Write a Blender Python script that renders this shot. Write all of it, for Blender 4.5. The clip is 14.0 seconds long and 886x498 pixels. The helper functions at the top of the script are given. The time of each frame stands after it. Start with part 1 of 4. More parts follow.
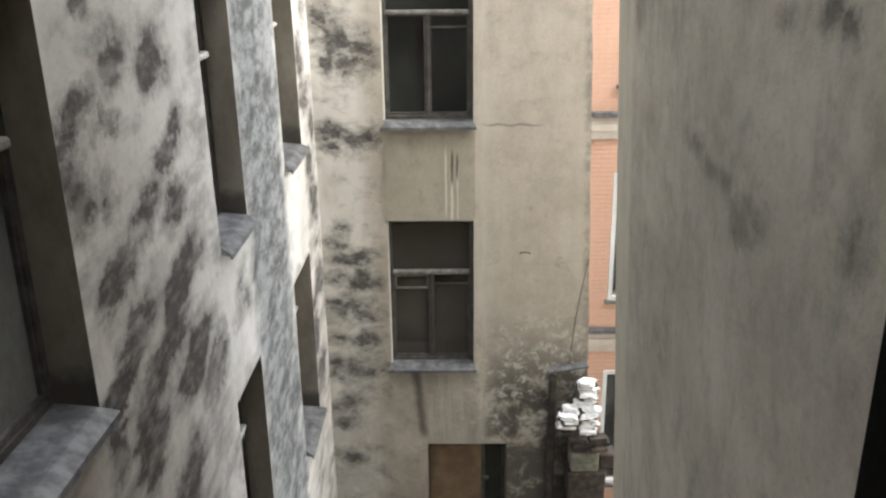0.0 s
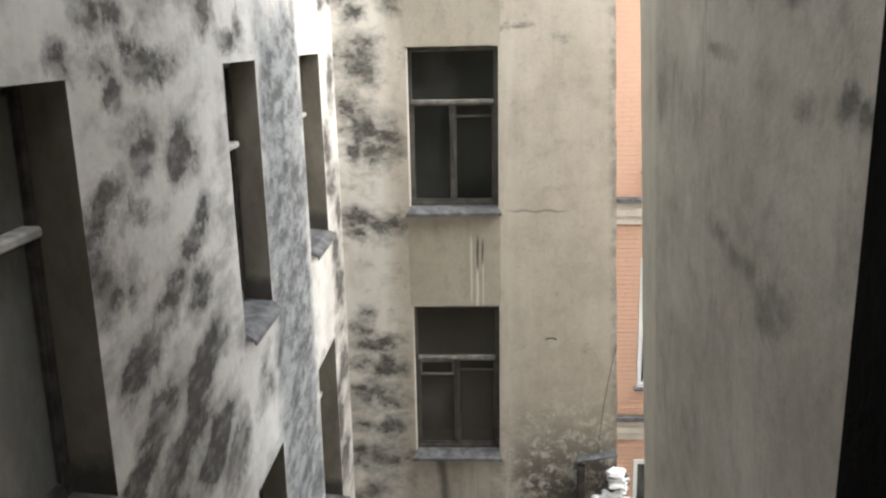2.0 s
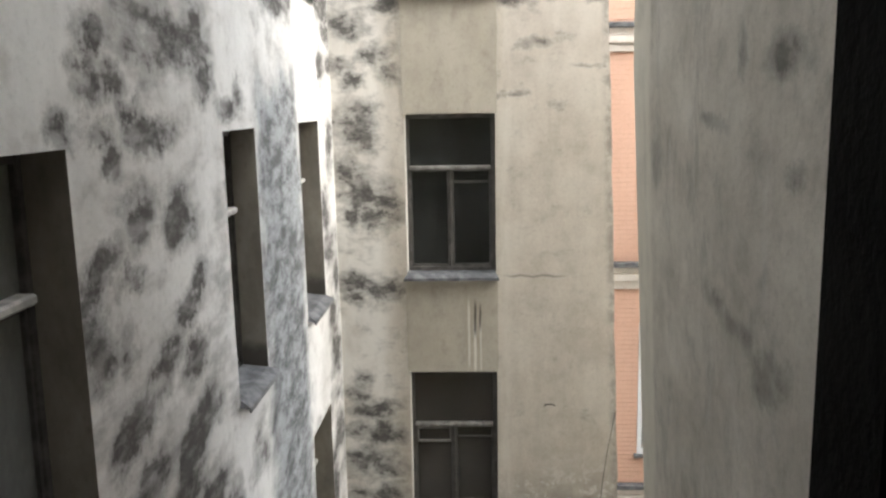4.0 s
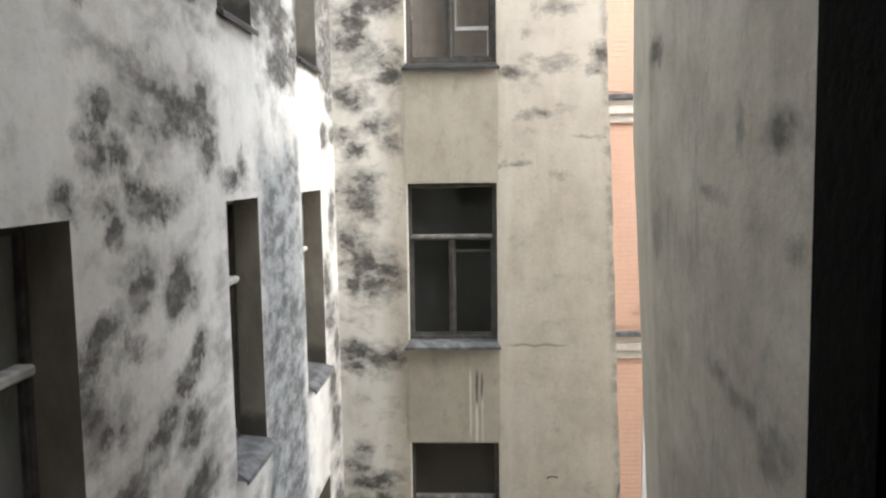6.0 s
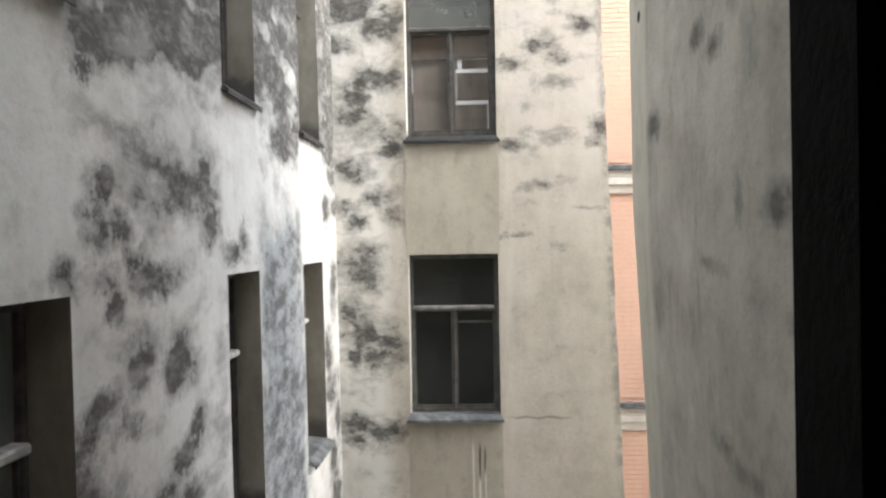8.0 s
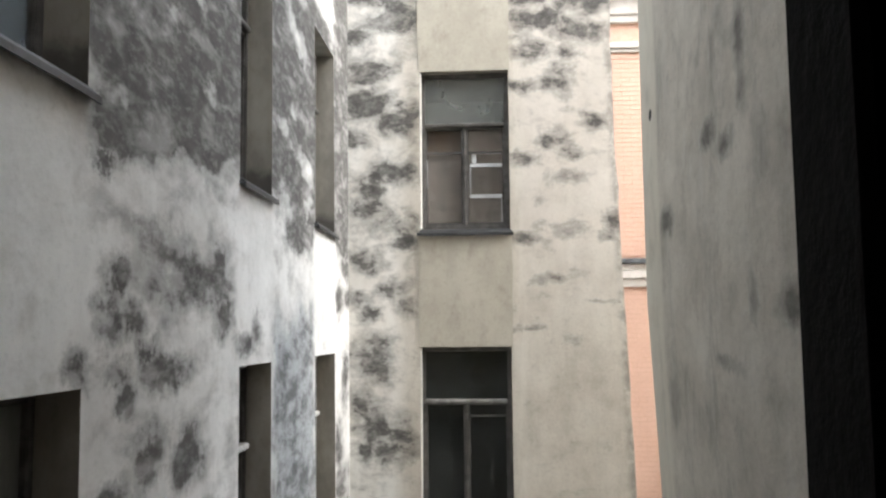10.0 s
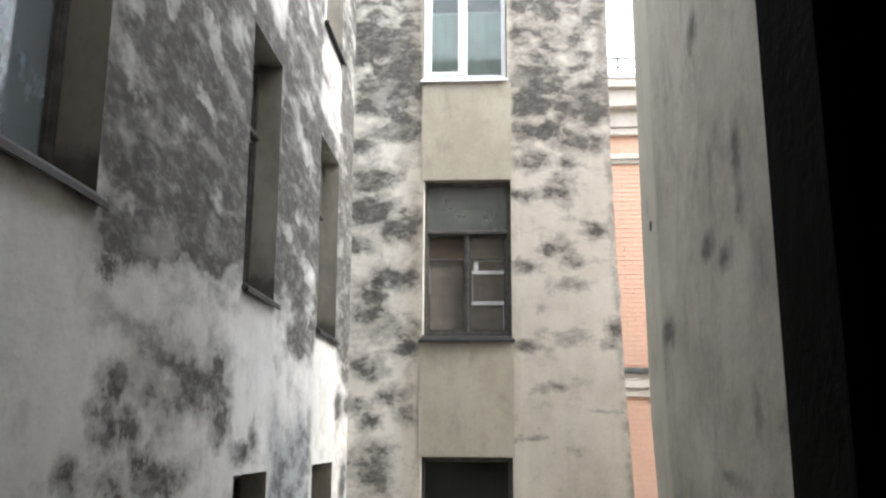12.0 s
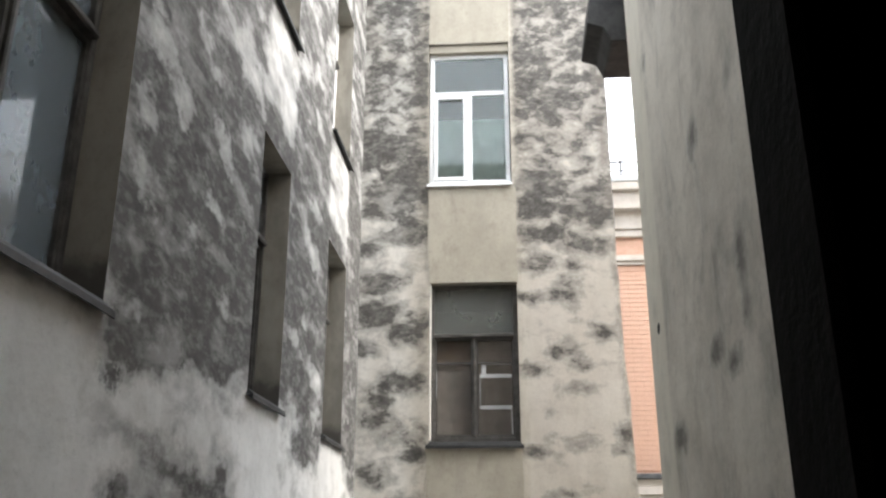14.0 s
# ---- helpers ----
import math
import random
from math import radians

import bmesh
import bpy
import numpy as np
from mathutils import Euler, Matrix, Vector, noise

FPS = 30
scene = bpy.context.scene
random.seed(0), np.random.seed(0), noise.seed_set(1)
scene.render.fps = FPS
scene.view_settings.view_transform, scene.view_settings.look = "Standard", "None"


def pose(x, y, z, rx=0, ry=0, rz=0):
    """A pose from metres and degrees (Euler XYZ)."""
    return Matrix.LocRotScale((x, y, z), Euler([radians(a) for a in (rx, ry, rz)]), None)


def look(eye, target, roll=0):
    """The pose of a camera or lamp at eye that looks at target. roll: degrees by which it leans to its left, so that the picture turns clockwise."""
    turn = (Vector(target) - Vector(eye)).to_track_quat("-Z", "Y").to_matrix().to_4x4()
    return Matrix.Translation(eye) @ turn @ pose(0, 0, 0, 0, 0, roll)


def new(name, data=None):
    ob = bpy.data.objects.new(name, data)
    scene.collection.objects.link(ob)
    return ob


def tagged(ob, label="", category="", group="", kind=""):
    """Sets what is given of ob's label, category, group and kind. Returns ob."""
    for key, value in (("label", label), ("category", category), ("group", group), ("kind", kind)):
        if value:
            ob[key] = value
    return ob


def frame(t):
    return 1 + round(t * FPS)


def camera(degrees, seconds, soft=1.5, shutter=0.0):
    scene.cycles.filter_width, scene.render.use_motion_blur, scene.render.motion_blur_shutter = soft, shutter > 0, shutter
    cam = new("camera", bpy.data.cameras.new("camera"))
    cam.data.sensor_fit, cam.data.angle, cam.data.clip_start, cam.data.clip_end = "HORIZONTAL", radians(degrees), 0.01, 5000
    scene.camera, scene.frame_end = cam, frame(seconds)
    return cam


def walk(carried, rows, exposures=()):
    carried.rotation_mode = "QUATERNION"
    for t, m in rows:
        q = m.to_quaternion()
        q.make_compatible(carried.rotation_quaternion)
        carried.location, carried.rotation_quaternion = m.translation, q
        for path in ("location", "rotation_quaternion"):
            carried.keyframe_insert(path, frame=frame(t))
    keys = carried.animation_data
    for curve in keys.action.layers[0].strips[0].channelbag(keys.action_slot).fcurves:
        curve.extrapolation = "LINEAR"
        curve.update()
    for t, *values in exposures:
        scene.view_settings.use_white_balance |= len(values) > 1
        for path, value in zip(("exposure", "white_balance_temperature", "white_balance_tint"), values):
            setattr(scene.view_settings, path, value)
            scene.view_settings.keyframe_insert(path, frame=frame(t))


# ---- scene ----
cam = camera(54.5, 14.0, soft=2.4)
PATH = [
    (0, (0.157, -1.350, 11.095), (0.1265, 0.5359, 10.4298), -0.65),
    (0.5, (0.162, -1.350, 11.101), (0.1149, 0.5622, 10.5163), -0.74),
    (1, (0.169, -1.350, 11.106), (0.1028, 0.5774, 10.5761), -0.96),
    (1.5, (0.177, -1.350, 11.112), (0.0956, 0.5845, 10.6105), -1.10),
    (2, (0.1862, -1.350, 11.117), (0.0922, 0.5897, 10.6389), -1.07),
    (2.5, (0.1918, -1.350, 11.123), (0.0929, 0.5972, 10.6770), -1.02),
    (3, (0.1970, -1.350, 11.128), (0.0999, 0.6057, 10.7209), -1.03),
    (5.5, (0.2026, -1.350, 11.156), (0.1210, 0.6357, 10.9313), -0.78),
    (6, (0.2055, -1.350, 11.161), (0.1122, 0.6396, 10.9799), -0.76),
    (6.5, (0.2065, -1.350, 11.167), (0.1055, 0.6427, 11.0293), -0.80),
    (7, (0.2060, -1.350, 11.173), (0.1073, 0.6451, 11.0735), -1.02),
    (7.5, (0.2106, -1.350, 11.178), (0.1169, 0.6469, 11.1164), -1.11),
    (10, (0.216, -1.350, 11.206), (0.0908, 0.6370, 11.3954), -0.47),
    (10.5, (0.218, -1.350, 11.211), (0.0931, 0.6304, 11.4613), -0.37),
    (11, (0.220, -1.350, 11.217), (0.0905, 0.6225, 11.5213), -0.07),
    (11.5, (0.220, -1.350, 11.222), (0.0908, 0.6118, 11.5889), 0.25),
    (12, (0.222, -1.350, 11.228), (0.0940, 0.5991, 11.6574), 0.35),
    (12.5, (0.223, -1.350, 11.233), (0.0932, 0.5842, 11.7254), 0.29),
    (13, (0.224, -1.350, 11.239), (0.0942, 0.5689, 11.7874), 0.26),
    (13.5, (0.223, -1.350, 11.244), (0.0875, 0.5504, 11.8529), 0.18),
    (14, (0.225, -1.350, 11.250), (0.0848, 0.5344, 11.9054), 0.11),
]
walk(cam, [(t, look(eye, target, roll)) for t, eye, target, roll in PATH], [(0, 2.88, 6550, 10), (3, 2.70, 6500, 10), (7, 2.66, 6350, 10), (11, 2.34, 6250, 10), (14, 1.98, 6350, 10)])

# ---- world and light ----
world = bpy.data.worlds.new("overcast")
scene.world = world
world.use_nodes = True
wn = world.node_tree
sky = wn.nodes.new("ShaderNodeTexSky")
sky.sky_type = "NISHITA"
sky.sun_disc = False
sky.sun_elevation = radians(36)
sky.sun_rotation = radians(100)
sky.air_density, sky.dust_density, sky.ozone_density = 1.0, 6.0, 1.0
veil = wn.nodes.new("ShaderNodeMix")
veil.data_type = "RGBA"
veil.inputs["Factor"].default_value = 0.8
veil.inputs["B"].default_value = (9.0, 9.3, 9.6, 1)
wn.links.new(sky.outputs[0], veil.inputs["A"])
wn.links.new(veil.outputs["Result"], wn.nodes["Background"].inputs[0])
wn.nodes["Background"].inputs[1].default_value = 0.15

sun = new("sun", bpy.data.lights.new("sun", "SUN"))
sun.data.energy, sun.data.angle, sun.data.color = 0.95, radians(24), (1.0, 0.97, 0.93)
sun.matrix_world = look((20.0, -3.6, 14.5), (0, 0, 0))


# ---- node helpers ----
class Nodes:
    def __init__(self, name):
        self.mat = bpy.data.materials.new(name)
        self.mat.use_nodes = True
        self.tree = self.mat.node_tree
        self.bsdf = self.tree.nodes["Principled BSDF"]
        geo = self.tree.nodes.new("ShaderNodeNewGeometry")
        self.pos = geo.outputs["Position"]
        self.island = geo.outputs["Random Per Island"]

    def put(self, socket, value):
        if isinstance(value, bpy.types.NodeSocket):
            self.tree.links.new(value, socket)
        elif isinstance(value, tuple) and len(value) == 3 and socket.type == "RGBA":
            socket.default_value = (*value, 1)
        else:
            socket.default_value = value

    def math(self, op, a, b=0.0, clamp=False):
        n = self.tree.nodes.new("ShaderNodeMath")
        n.operation, n.use_clamp = op, clamp
        self.put(n.inputs[0], a)
        self.put(n.inputs[1], b)
        return n.outputs[0]

    def axis(self, i):
        n = self.tree.nodes.new("ShaderNodeSeparateXYZ")
        self.put(n.inputs[0], self.pos)
        return n.outputs[i]

    def noise(self, scale=(1, 1, 1), size=1.0, detail=6.0, rough=0.6, warp=0.0, offset=(0, 0, 0)):
        m = self.tree.nodes.new("ShaderNodeMapping")
        m.inputs["Scale"].default_value = scale
        m.inputs["Location"].default_value = offset
        self.put(m.inputs[0], self.pos)
        n = self.tree.nodes.new("ShaderNodeTexNoise")
        self.put(n.inputs["Vector"], m.outputs[0])
        n.inputs["Scale"].default_value = size
        n.inputs["Detail"].default_value = detail
        n.inputs["Roughness"].default_value = rough
        n.inputs["Distortion"].default_value = warp
        return n.outputs["Fac"]

    def step(self, value, low, high, to0=0.0, to1=1.0):
        n = self.tree.nodes.new("ShaderNodeMapRange")
        n.interpolation_type = "SMOOTHSTEP"
        self.put(n.inputs[0], value)
        for i, v in enumerate((low, high, to0, to1)):
            self.put(n.inputs[i + 1], v)
        return n.outputs[0]

    def band(self, value, low, high, soft):
        return self.math("MULTIPLY", self.step(value, low - soft, low + soft), self.step(value, high - soft, high + soft, 1.0, 0.0))

    def curve(self, value, stops):
        n = self.tree.nodes.new("ShaderNodeValToRGB")
        self.put(n.inputs[0], value)
        e = n.color_ramp.elements
        while len(e) < len(stops):
            e.new(0.5)
        for k, (p, v) in zip(e, stops):
            k.position = p
            k.color = (v, v, v, 1)
        return n.outputs[0]

    def mix(self, f, a, b, blend="MIX"):
        n = self.tree.nodes.new("ShaderNodeMix")
        n.data_type, n.blend_type = "RGBA", blend
        self.put(n.inputs["Factor"], f)
        self.put(n.inputs["A"], a)
        self.put(n.inputs["B"], b)
        return n.outputs["Result"]

    def bump(self, height, strength=0.3, distance=0.01):
        n = self.tree.nodes.new("ShaderNodeBump")
        n.inputs["Strength"].default_value, n.inputs["Distance"].default_value = strength, distance
        self.put(n.inputs["Height"], height)
        self.put(self.bsdf.inputs["Normal"], n.outputs[0])

    def done(self, color, rough=0.9, metal=0.0, spec=0.3):
        self.put(self.bsdf.inputs["Base Color"], color)
        self.put(self.bsdf.inputs["Roughness"], rough)
        self.put(self.bsdf.inputs["Metallic"], metal)
        self.put(self.bsdf.inputs["Specular IOR Level"], spec)
        return self.mat


def blots(n, u, v, spots, seed, slant=0.0, wobble=0.40, so_far=0.0):
    """Soft ragged patches at known places on a wall: rows of u, v, half width, half height. One patch is worked out after another, so that the shader stays small in memory."""
    wob = n.math("MULTIPLY", n.math("SUBTRACT", n.noise((1, 1, 1), 3.6, 8, 0.78, 0.0, (seed, 0, 0)), 0.5), wobble * 1.3)
    wob2 = n.math("MULTIPLY", n.math("SUBTRACT", n.noise((1, 1, 1), 4.4, 8, 0.78, 0.0, (0, seed, 5)), 0.5), wobble * 1.05)
    u, v = n.math("ADD", u, wob), n.math("ADD", v, wob2)
    total = so_far
    for cu, cv, ru, rv in spots:
        m = n.tree.nodes.new("ShaderNodeMapping")
        m.vector_type = "TEXTURE"
        m.inputs["Location"].default_value = (cu, cv, 0)
        m.inputs["Rotation"].default_value = (0, 0, slant)
        m.inputs["Scale"].default_value = (ru, rv, 1e6)
        both = n.tree.nodes.new("ShaderNodeCombineXYZ")
        for socket, value in zip(both.inputs, (u, v, total)):
            n.put(socket, value)
        n.put(m.inputs[0], both.outputs[0])
        far = n.tree.nodes.new("ShaderNodeVectorMath")
        far.operation = "LENGTH"
        n.put(far.inputs[0], m.outputs[0])
        one = n.step(far.outputs["Value"], 2.3, 0.2)
        total = n.math("MAXIMUM", total, one)
    return total


def soot(n, field, start, along):
    """A thin veil that thickens into soft ragged cores, broken by paler wisps that run along the wall."""
    veil = n.math("MULTIPLY", n.step(field, start - 0.05, start + 0.20), 0.60)
    core = n.step(field, start + 0.06, start + 0.27)
    wisp = n.step(n.noise((along * 1.1, along * 1.1, 1.5), 2.8, 6, 0.6, 0.3, (1.7, 4.1, 0)), 0.33, 0.52, 0.70, 1.0)
    crumb = n.step(n.noise((along, along, 1.2), 13, 6, 0.7, 0.0, (3, 0, 8)), 0.32, 0.55, 0.80, 1.0)
    return n.math("MULTIPLY", n.math("MULTIPLY", n.math("MAXIMUM", veil, core), wisp), crumb)


def plaster_base(n, a, b, streak=0.5, ys=1.0, grime=0.45):
    """Old lime plaster: cloudy tone, rain streaks, patches of wear, fine grain."""
    cloud = n.step(n.noise((1, 1 * ys, 0.8), 1.5, 7, 0.65), 0.34, 0.68)
    rain = n.step(n.noise((4.5, 4.5 * ys, 0.45), 1.4, 6, 0.65, 0.15), 0.42, 0.74)
    grain = n.noise((1, 1 * ys, 0.8), 30, 5, 0.72)
    mottle = n.step(n.noise((1, 1 * ys, 0.9), 7, 6, 0.7), 0.35, 0.7)
    c = n.mix(cloud, a, b)
    c = n.mix(n.math("MULTIPLY", rain, streak * 0.6), c, tuple(v * 0.74 for v in a))
    c = n.mix(n.math("MULTIPLY", mottle, 0.25), c, tuple(min(0.85, v * 1.15) for v in b))
    dirt = n.step(n.noise((1.3, 1.3 * ys, 0.8), 3.1, 9, 0.72, 0.2, (4, 9, 2)), 0.50, 0.72)
    c = n.mix(n.math("MULTIPLY", dirt, grime), c, tuple(v * f for v, f in zip(a, (0.60, 0.57, 0.53))))
    c = n.mix(n.step(grain, 0.48, 0.80, 0.0, 0.38), c, tuple(v * 0.6 for v in a))
    height = n.math("ADD", n.math("MULTIPLY", grain, 0.35), n.math("MULTIPLY", cloud, 0.9))
    return c, height


FRONT_SPOTS_LOW = ((-1.26, 10.89, 0.21, 0.22), (-1.41, 10.37, 0.13, 0.13), (-1.31, 10.03, 0.22, 0.20), (-1.00, 10.02, 0.17, 0.14), (-1.05, 9.78, 0.29, 0.10), (-1.40, 9.79, 0.10, 0.13), (-1.30, 8.95, 0.21, 0.13), (-0.97, 8.89, 0.24, 0.10), (-1.37, 8.77, 0.12, 0.08), (-1.34, 7.57, 0.11, 0.17), (-1.18, 7.34, 0.24, 0.09), (-1.07, 7.03, 0.27, 0.12), (-1.32, 7.05, 0.13, 0.10), (-1.22, 6.60, 0.30, 0.16), (-1.10, 6.19, 0.36, 0.10), (-1.14, 5.74, 0.28, 0.18), (-1.46, 5.77, 0.11, 0.13), (-1.38, 5.17, 0.16, 0.16), (-1.35, 4.93, 0.17, 0.10), (-1.34, 4.38, 0.17, 0.12))
FRONT_SPOTS_MID = ((-1.07, 13.10, 0.28, 0.12), (-1.30, 12.95, 0.12, 0.12), (-1.32, 12.58, 0.21, 0.18), (-0.93, 12.48, 0.23, 0.09), (-0.88, 12.28, 0.14, 0.07), (-1.34, 12.06, 0.19, 0.14), (-1.09, 11.73, 0.17, 0.10), (-1.42, 11.59, 0.17, 0.07), (-0.89, 11.51, 0.12, 0.09), (-1.35, 11.43, 0.12, 0.09), (-1.38, 15.49, 0.17, 0.19), (-1.02, 15.10, 0.26, 0.14), (-1.37, 14.39, 0.23, 0.14), (-1.40, 13.99, 0.26, 0.19), (-1.02, 13.80, 0.28, 0.14), (-1.48, 13.60, 0.15, 0.11), (-1.02, 15.80, 0.27, 0.19), (-1.52, 14.88, 0.17, 0.11), (-1.24, 15.42, 0.25, 0.12), (-1.52, 16.24, 0.26, 0.21))
FRONT_SPOTS_PIER = ((1.09, 13.05, 0.19, 0.08), (0.53, 13.30, 0.16, 0.10), (0.96, 12.40, 0.24, 0.09), (0.56, 12.32, 0.17, 0.06), (1.19, 11.89, 0.10, 0.06), (0.83, 11.82, 0.17, 0.06), (0.58, 11.23, 0.15, 0.03), (1.12, 11.09, 0.10, 0.06), (1.52, 11.54, 0.17, 0.03), (1.58, 12.44, 0.10, 0.16), (0.75, 15.02, 0.38, 0.09), (1.18, 14.86, 0.22, 0.10), (1.32, 15.36, 0.28, 0.21), (0.67, 14.62, 0.24, 0.10), (0.96, 14.28, 0.16, 0.15), (0.56, 14.20, 0.17, 0.06), (1.38, 13.72, 0.13, 0.08), (0.89, 13.51, 0.18, 0.08), (1.13, 13.37, 0.11, 0.07), (0.62, 15.40, 0.22, 0.13), (1.36, 14.85, 0.18, 0.14), (1.06, 14.59, 0.11, 0.08), (0.75, 15.70, 0.30, 0.17))


def front_plaster():
    n = Nodes("front_plaster")
    c, h = plaster_base(n, (0.43, 0.388, 0.325), (0.56, 0.518, 0.447), 0.4, 1.0, 0.22)
    x, z = n.axis(0), n.axis(2)
    # piers paler than the middle, most by the corner, where bounced light is painted
    paling = n.step(n.noise((1, 1, 0.6), 2.0, 7, 0.68, 0.2, (5, 2, 9)), 0.28, 0.60, 0.35, 1.0)
    c = n.mix(n.math("MULTIPLY", n.math("MULTIPLY", n.step(x, -0.78, -1.10), paling), 0.85), c, (0.76, 0.74, 0.69))
    c = n.mix(n.math("MULTIPLY", n.math("MULTIPLY", n.step(x, 0.40, 0.60), n.step(z, 10.6, 13.0)), n.math("MULTIPLY", paling, 0.45)), c, (0.66, 0.61, 0.56))
    zn = n.math("DIVIDE", z, 20.0)
    # soot clumps: thick on the pier by the corner, thickening with height on the other pier
    left = n.math("MULTIPLY", n.step(x, -0.62, -0.80), n.curve(zn, ((0.0, 0.20), (0.36, 0.18), (0.60, 0.20), (0.68, 0.28), (0.76, 0.40), (0.80, 0.66), (0.86, 0.80))))
    right = n.math("MULTIPLY", n.step(x, 0.30, 0.46), n.curve(zn, ((0.0, 0.0), (0.54, 0.0), (0.64, 0.06), (0.72, 0.22), (0.775, 0.40), (0.80, 0.62), (0.86, 0.80))))
    bias = n.math("ADD", left, right)
    big = n.noise((0.85, 1, 1.25), 4.6, 5, 0.6, 0.3)
    small = n.noise((1, 1, 1.15), 9, 8, 0.70)
    field = n.math("ADD", n.math("MULTIPLY", big, 0.72), n.math("MULTIPLY", small, 0.28))
    field = n.math("ADD", field, n.math("MULTIPLY", bias, 0.42))
    spots = blots(n, x, z, FRONT_SPOTS_LOW, 2.0, 0.0, 0.30)
    spots = blots(n, x, z, FRONT_SPOTS_MID, 3.0, 0.15, 0.30, spots)
    spots = blots(n, x, z, FRONT_SPOTS_PIER, 5.0, 0.0, 0.26, spots)
    field = n.math("ADD", field, n.math("MULTIPLY", spots, 0.27))
    mask = soot(n, field, 0.60, 0.8)
    c = n.mix(n.math("MULTIPLY", mask, 0.93), c, n.mix(n.step(small, 0.35, 0.65), (0.03, 0.029, 0.027), (0.085, 0.081, 0.075)))
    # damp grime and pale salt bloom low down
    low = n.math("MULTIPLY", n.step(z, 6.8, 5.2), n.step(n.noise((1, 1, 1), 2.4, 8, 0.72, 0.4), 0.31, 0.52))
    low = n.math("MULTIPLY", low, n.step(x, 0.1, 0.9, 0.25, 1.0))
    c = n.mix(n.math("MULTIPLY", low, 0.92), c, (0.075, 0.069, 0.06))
    salt = n.math("MULTIPLY", n.math("MULTIPLY", n.band(z, 4.7, 6.5, 0.4), n.step(x, -0.1, 0.6, 0.2, 1.0)), n.step(n.noise((1, 1, 1), 5.5, 9, 0.75, 0.3, (7, 0, 3)), 0.50, 0.62))
    c = n.mix(n.math("MULTIPLY", salt, 0.85), c, (0.60, 0.58, 0.53))
    wz = n.math("ADD", z, n.math("MULTIPLY", n.noise((1, 1, 1), 4, 3), 0.10))
    crack = n.math("MULTIPLY", n.band(wz, 9.075, 9.10, 0.012), n.band(x, 0.50, 1.18, 0.1))
    c = n.mix(n.math("MULTIPLY", crack, 0.6), c, (0.10, 0.09, 0.08))
    pale_edge = n.math("MULTIPLY", n.band(x, 0.43, 0.55, 0.05), n.step(n.noise((3, 1, 0.5), 3, 6, 0.65), 0.35, 0.6))
    c = n.mix(n.math("MULTIPLY", n.math("MULTIPLY", pale_edge, n.step(mask, 0.5, 0.0)), 0.45), c, (0.62, 0.585, 0.52))
    # the worn outer corner is grimy
    edge = n.math("MULTIPLY", n.step(n.math("ADD", x, n.math("MULTIPLY", z, 0.033)), 1.98, 2.09), n.step(n.noise((1, 1, 0.7), 6, 7, 0.7), 0.40, 0.6))
    c = n.mix(n.math("MULTIPLY", edge, 0.55), c, (0.14, 0.12, 0.105))
    hole = n.math("MULTIPLY", n.band(x, -0.605, -0.58, 0.008), n.band(z, 11.81, 11.835, 0.008))
    c = n.mix(hole, c, (0.03, 0.03, 0.03))
    wx = n.math("ADD", x, n.math("MULTIPLY", n.noise((1, 1, 1), 4, 3), 0.08))
    run = n.math("MULTIPLY", n.band(z, 4.7, 5.80, 0.12), n.band(n.math("ADD", wx, n.math("MULTIPLY", z, 0.10)), 0.16, 0.27, 0.05))
    c = n.mix(n.math("MULTIPLY", run, 0.75), c, (0.07, 0.065, 0.06))
    pale = n.math("MULTIPLY", n.band(z, 4.6, 5.7, 0.2), n.math("MULTIPLY", n.band(x, -0.22, 0.3, 0.06), n.step(n.noise((10, 1, 0.7), 1.5, 3), 0.4, 0.6)))
    c = n.mix(n.math("MULTIPLY", pale, 0.4), c, (0.55, 0.52, 0.46))
    n.bump(n.math("ADD", h, n.math("MULTIPLY", mask, 0.25)), 0.35, 0.012)
    return n.done(c, 0.92)


def panel_plaster(name, a, b):
    n = Nodes(name)
    c, h = plaster_base(n, a, b, 0.35)
    x, z = n.axis(0), n.axis(2)
    wav = n.math("ADD", x, n.math("MULTIPLY", n.noise((1, 1, 1), 5, 2), 0.02))
    for at, half, lo, hi, tone in ((0.045, 0.012, 7.9, 8.72, (0.62, 0.60, 0.53)), (0.12, 0.016, 7.8, 8.45, (0.66, 0.64, 0.57)), (0.19, 0.010, 7.8, 8.5, (0.58, 0.56, 0.49)), (0.122, 0.014, 8.30, 8.70, (0.05, 0.045, 0.04)), (0.185, 0.012, 8.38, 8.66, (0.06, 0.055, 0.05))):
        c = n.mix(n.math("MULTIPLY", n.band(wav, at - half, at + half, 0.008), n.math("MULTIPLY", n.band(z, lo, hi, 0.08), 0.85)), c, tone)
    n.bump(h, 0.25, 0.01)
    return n.done(c, 0.92)


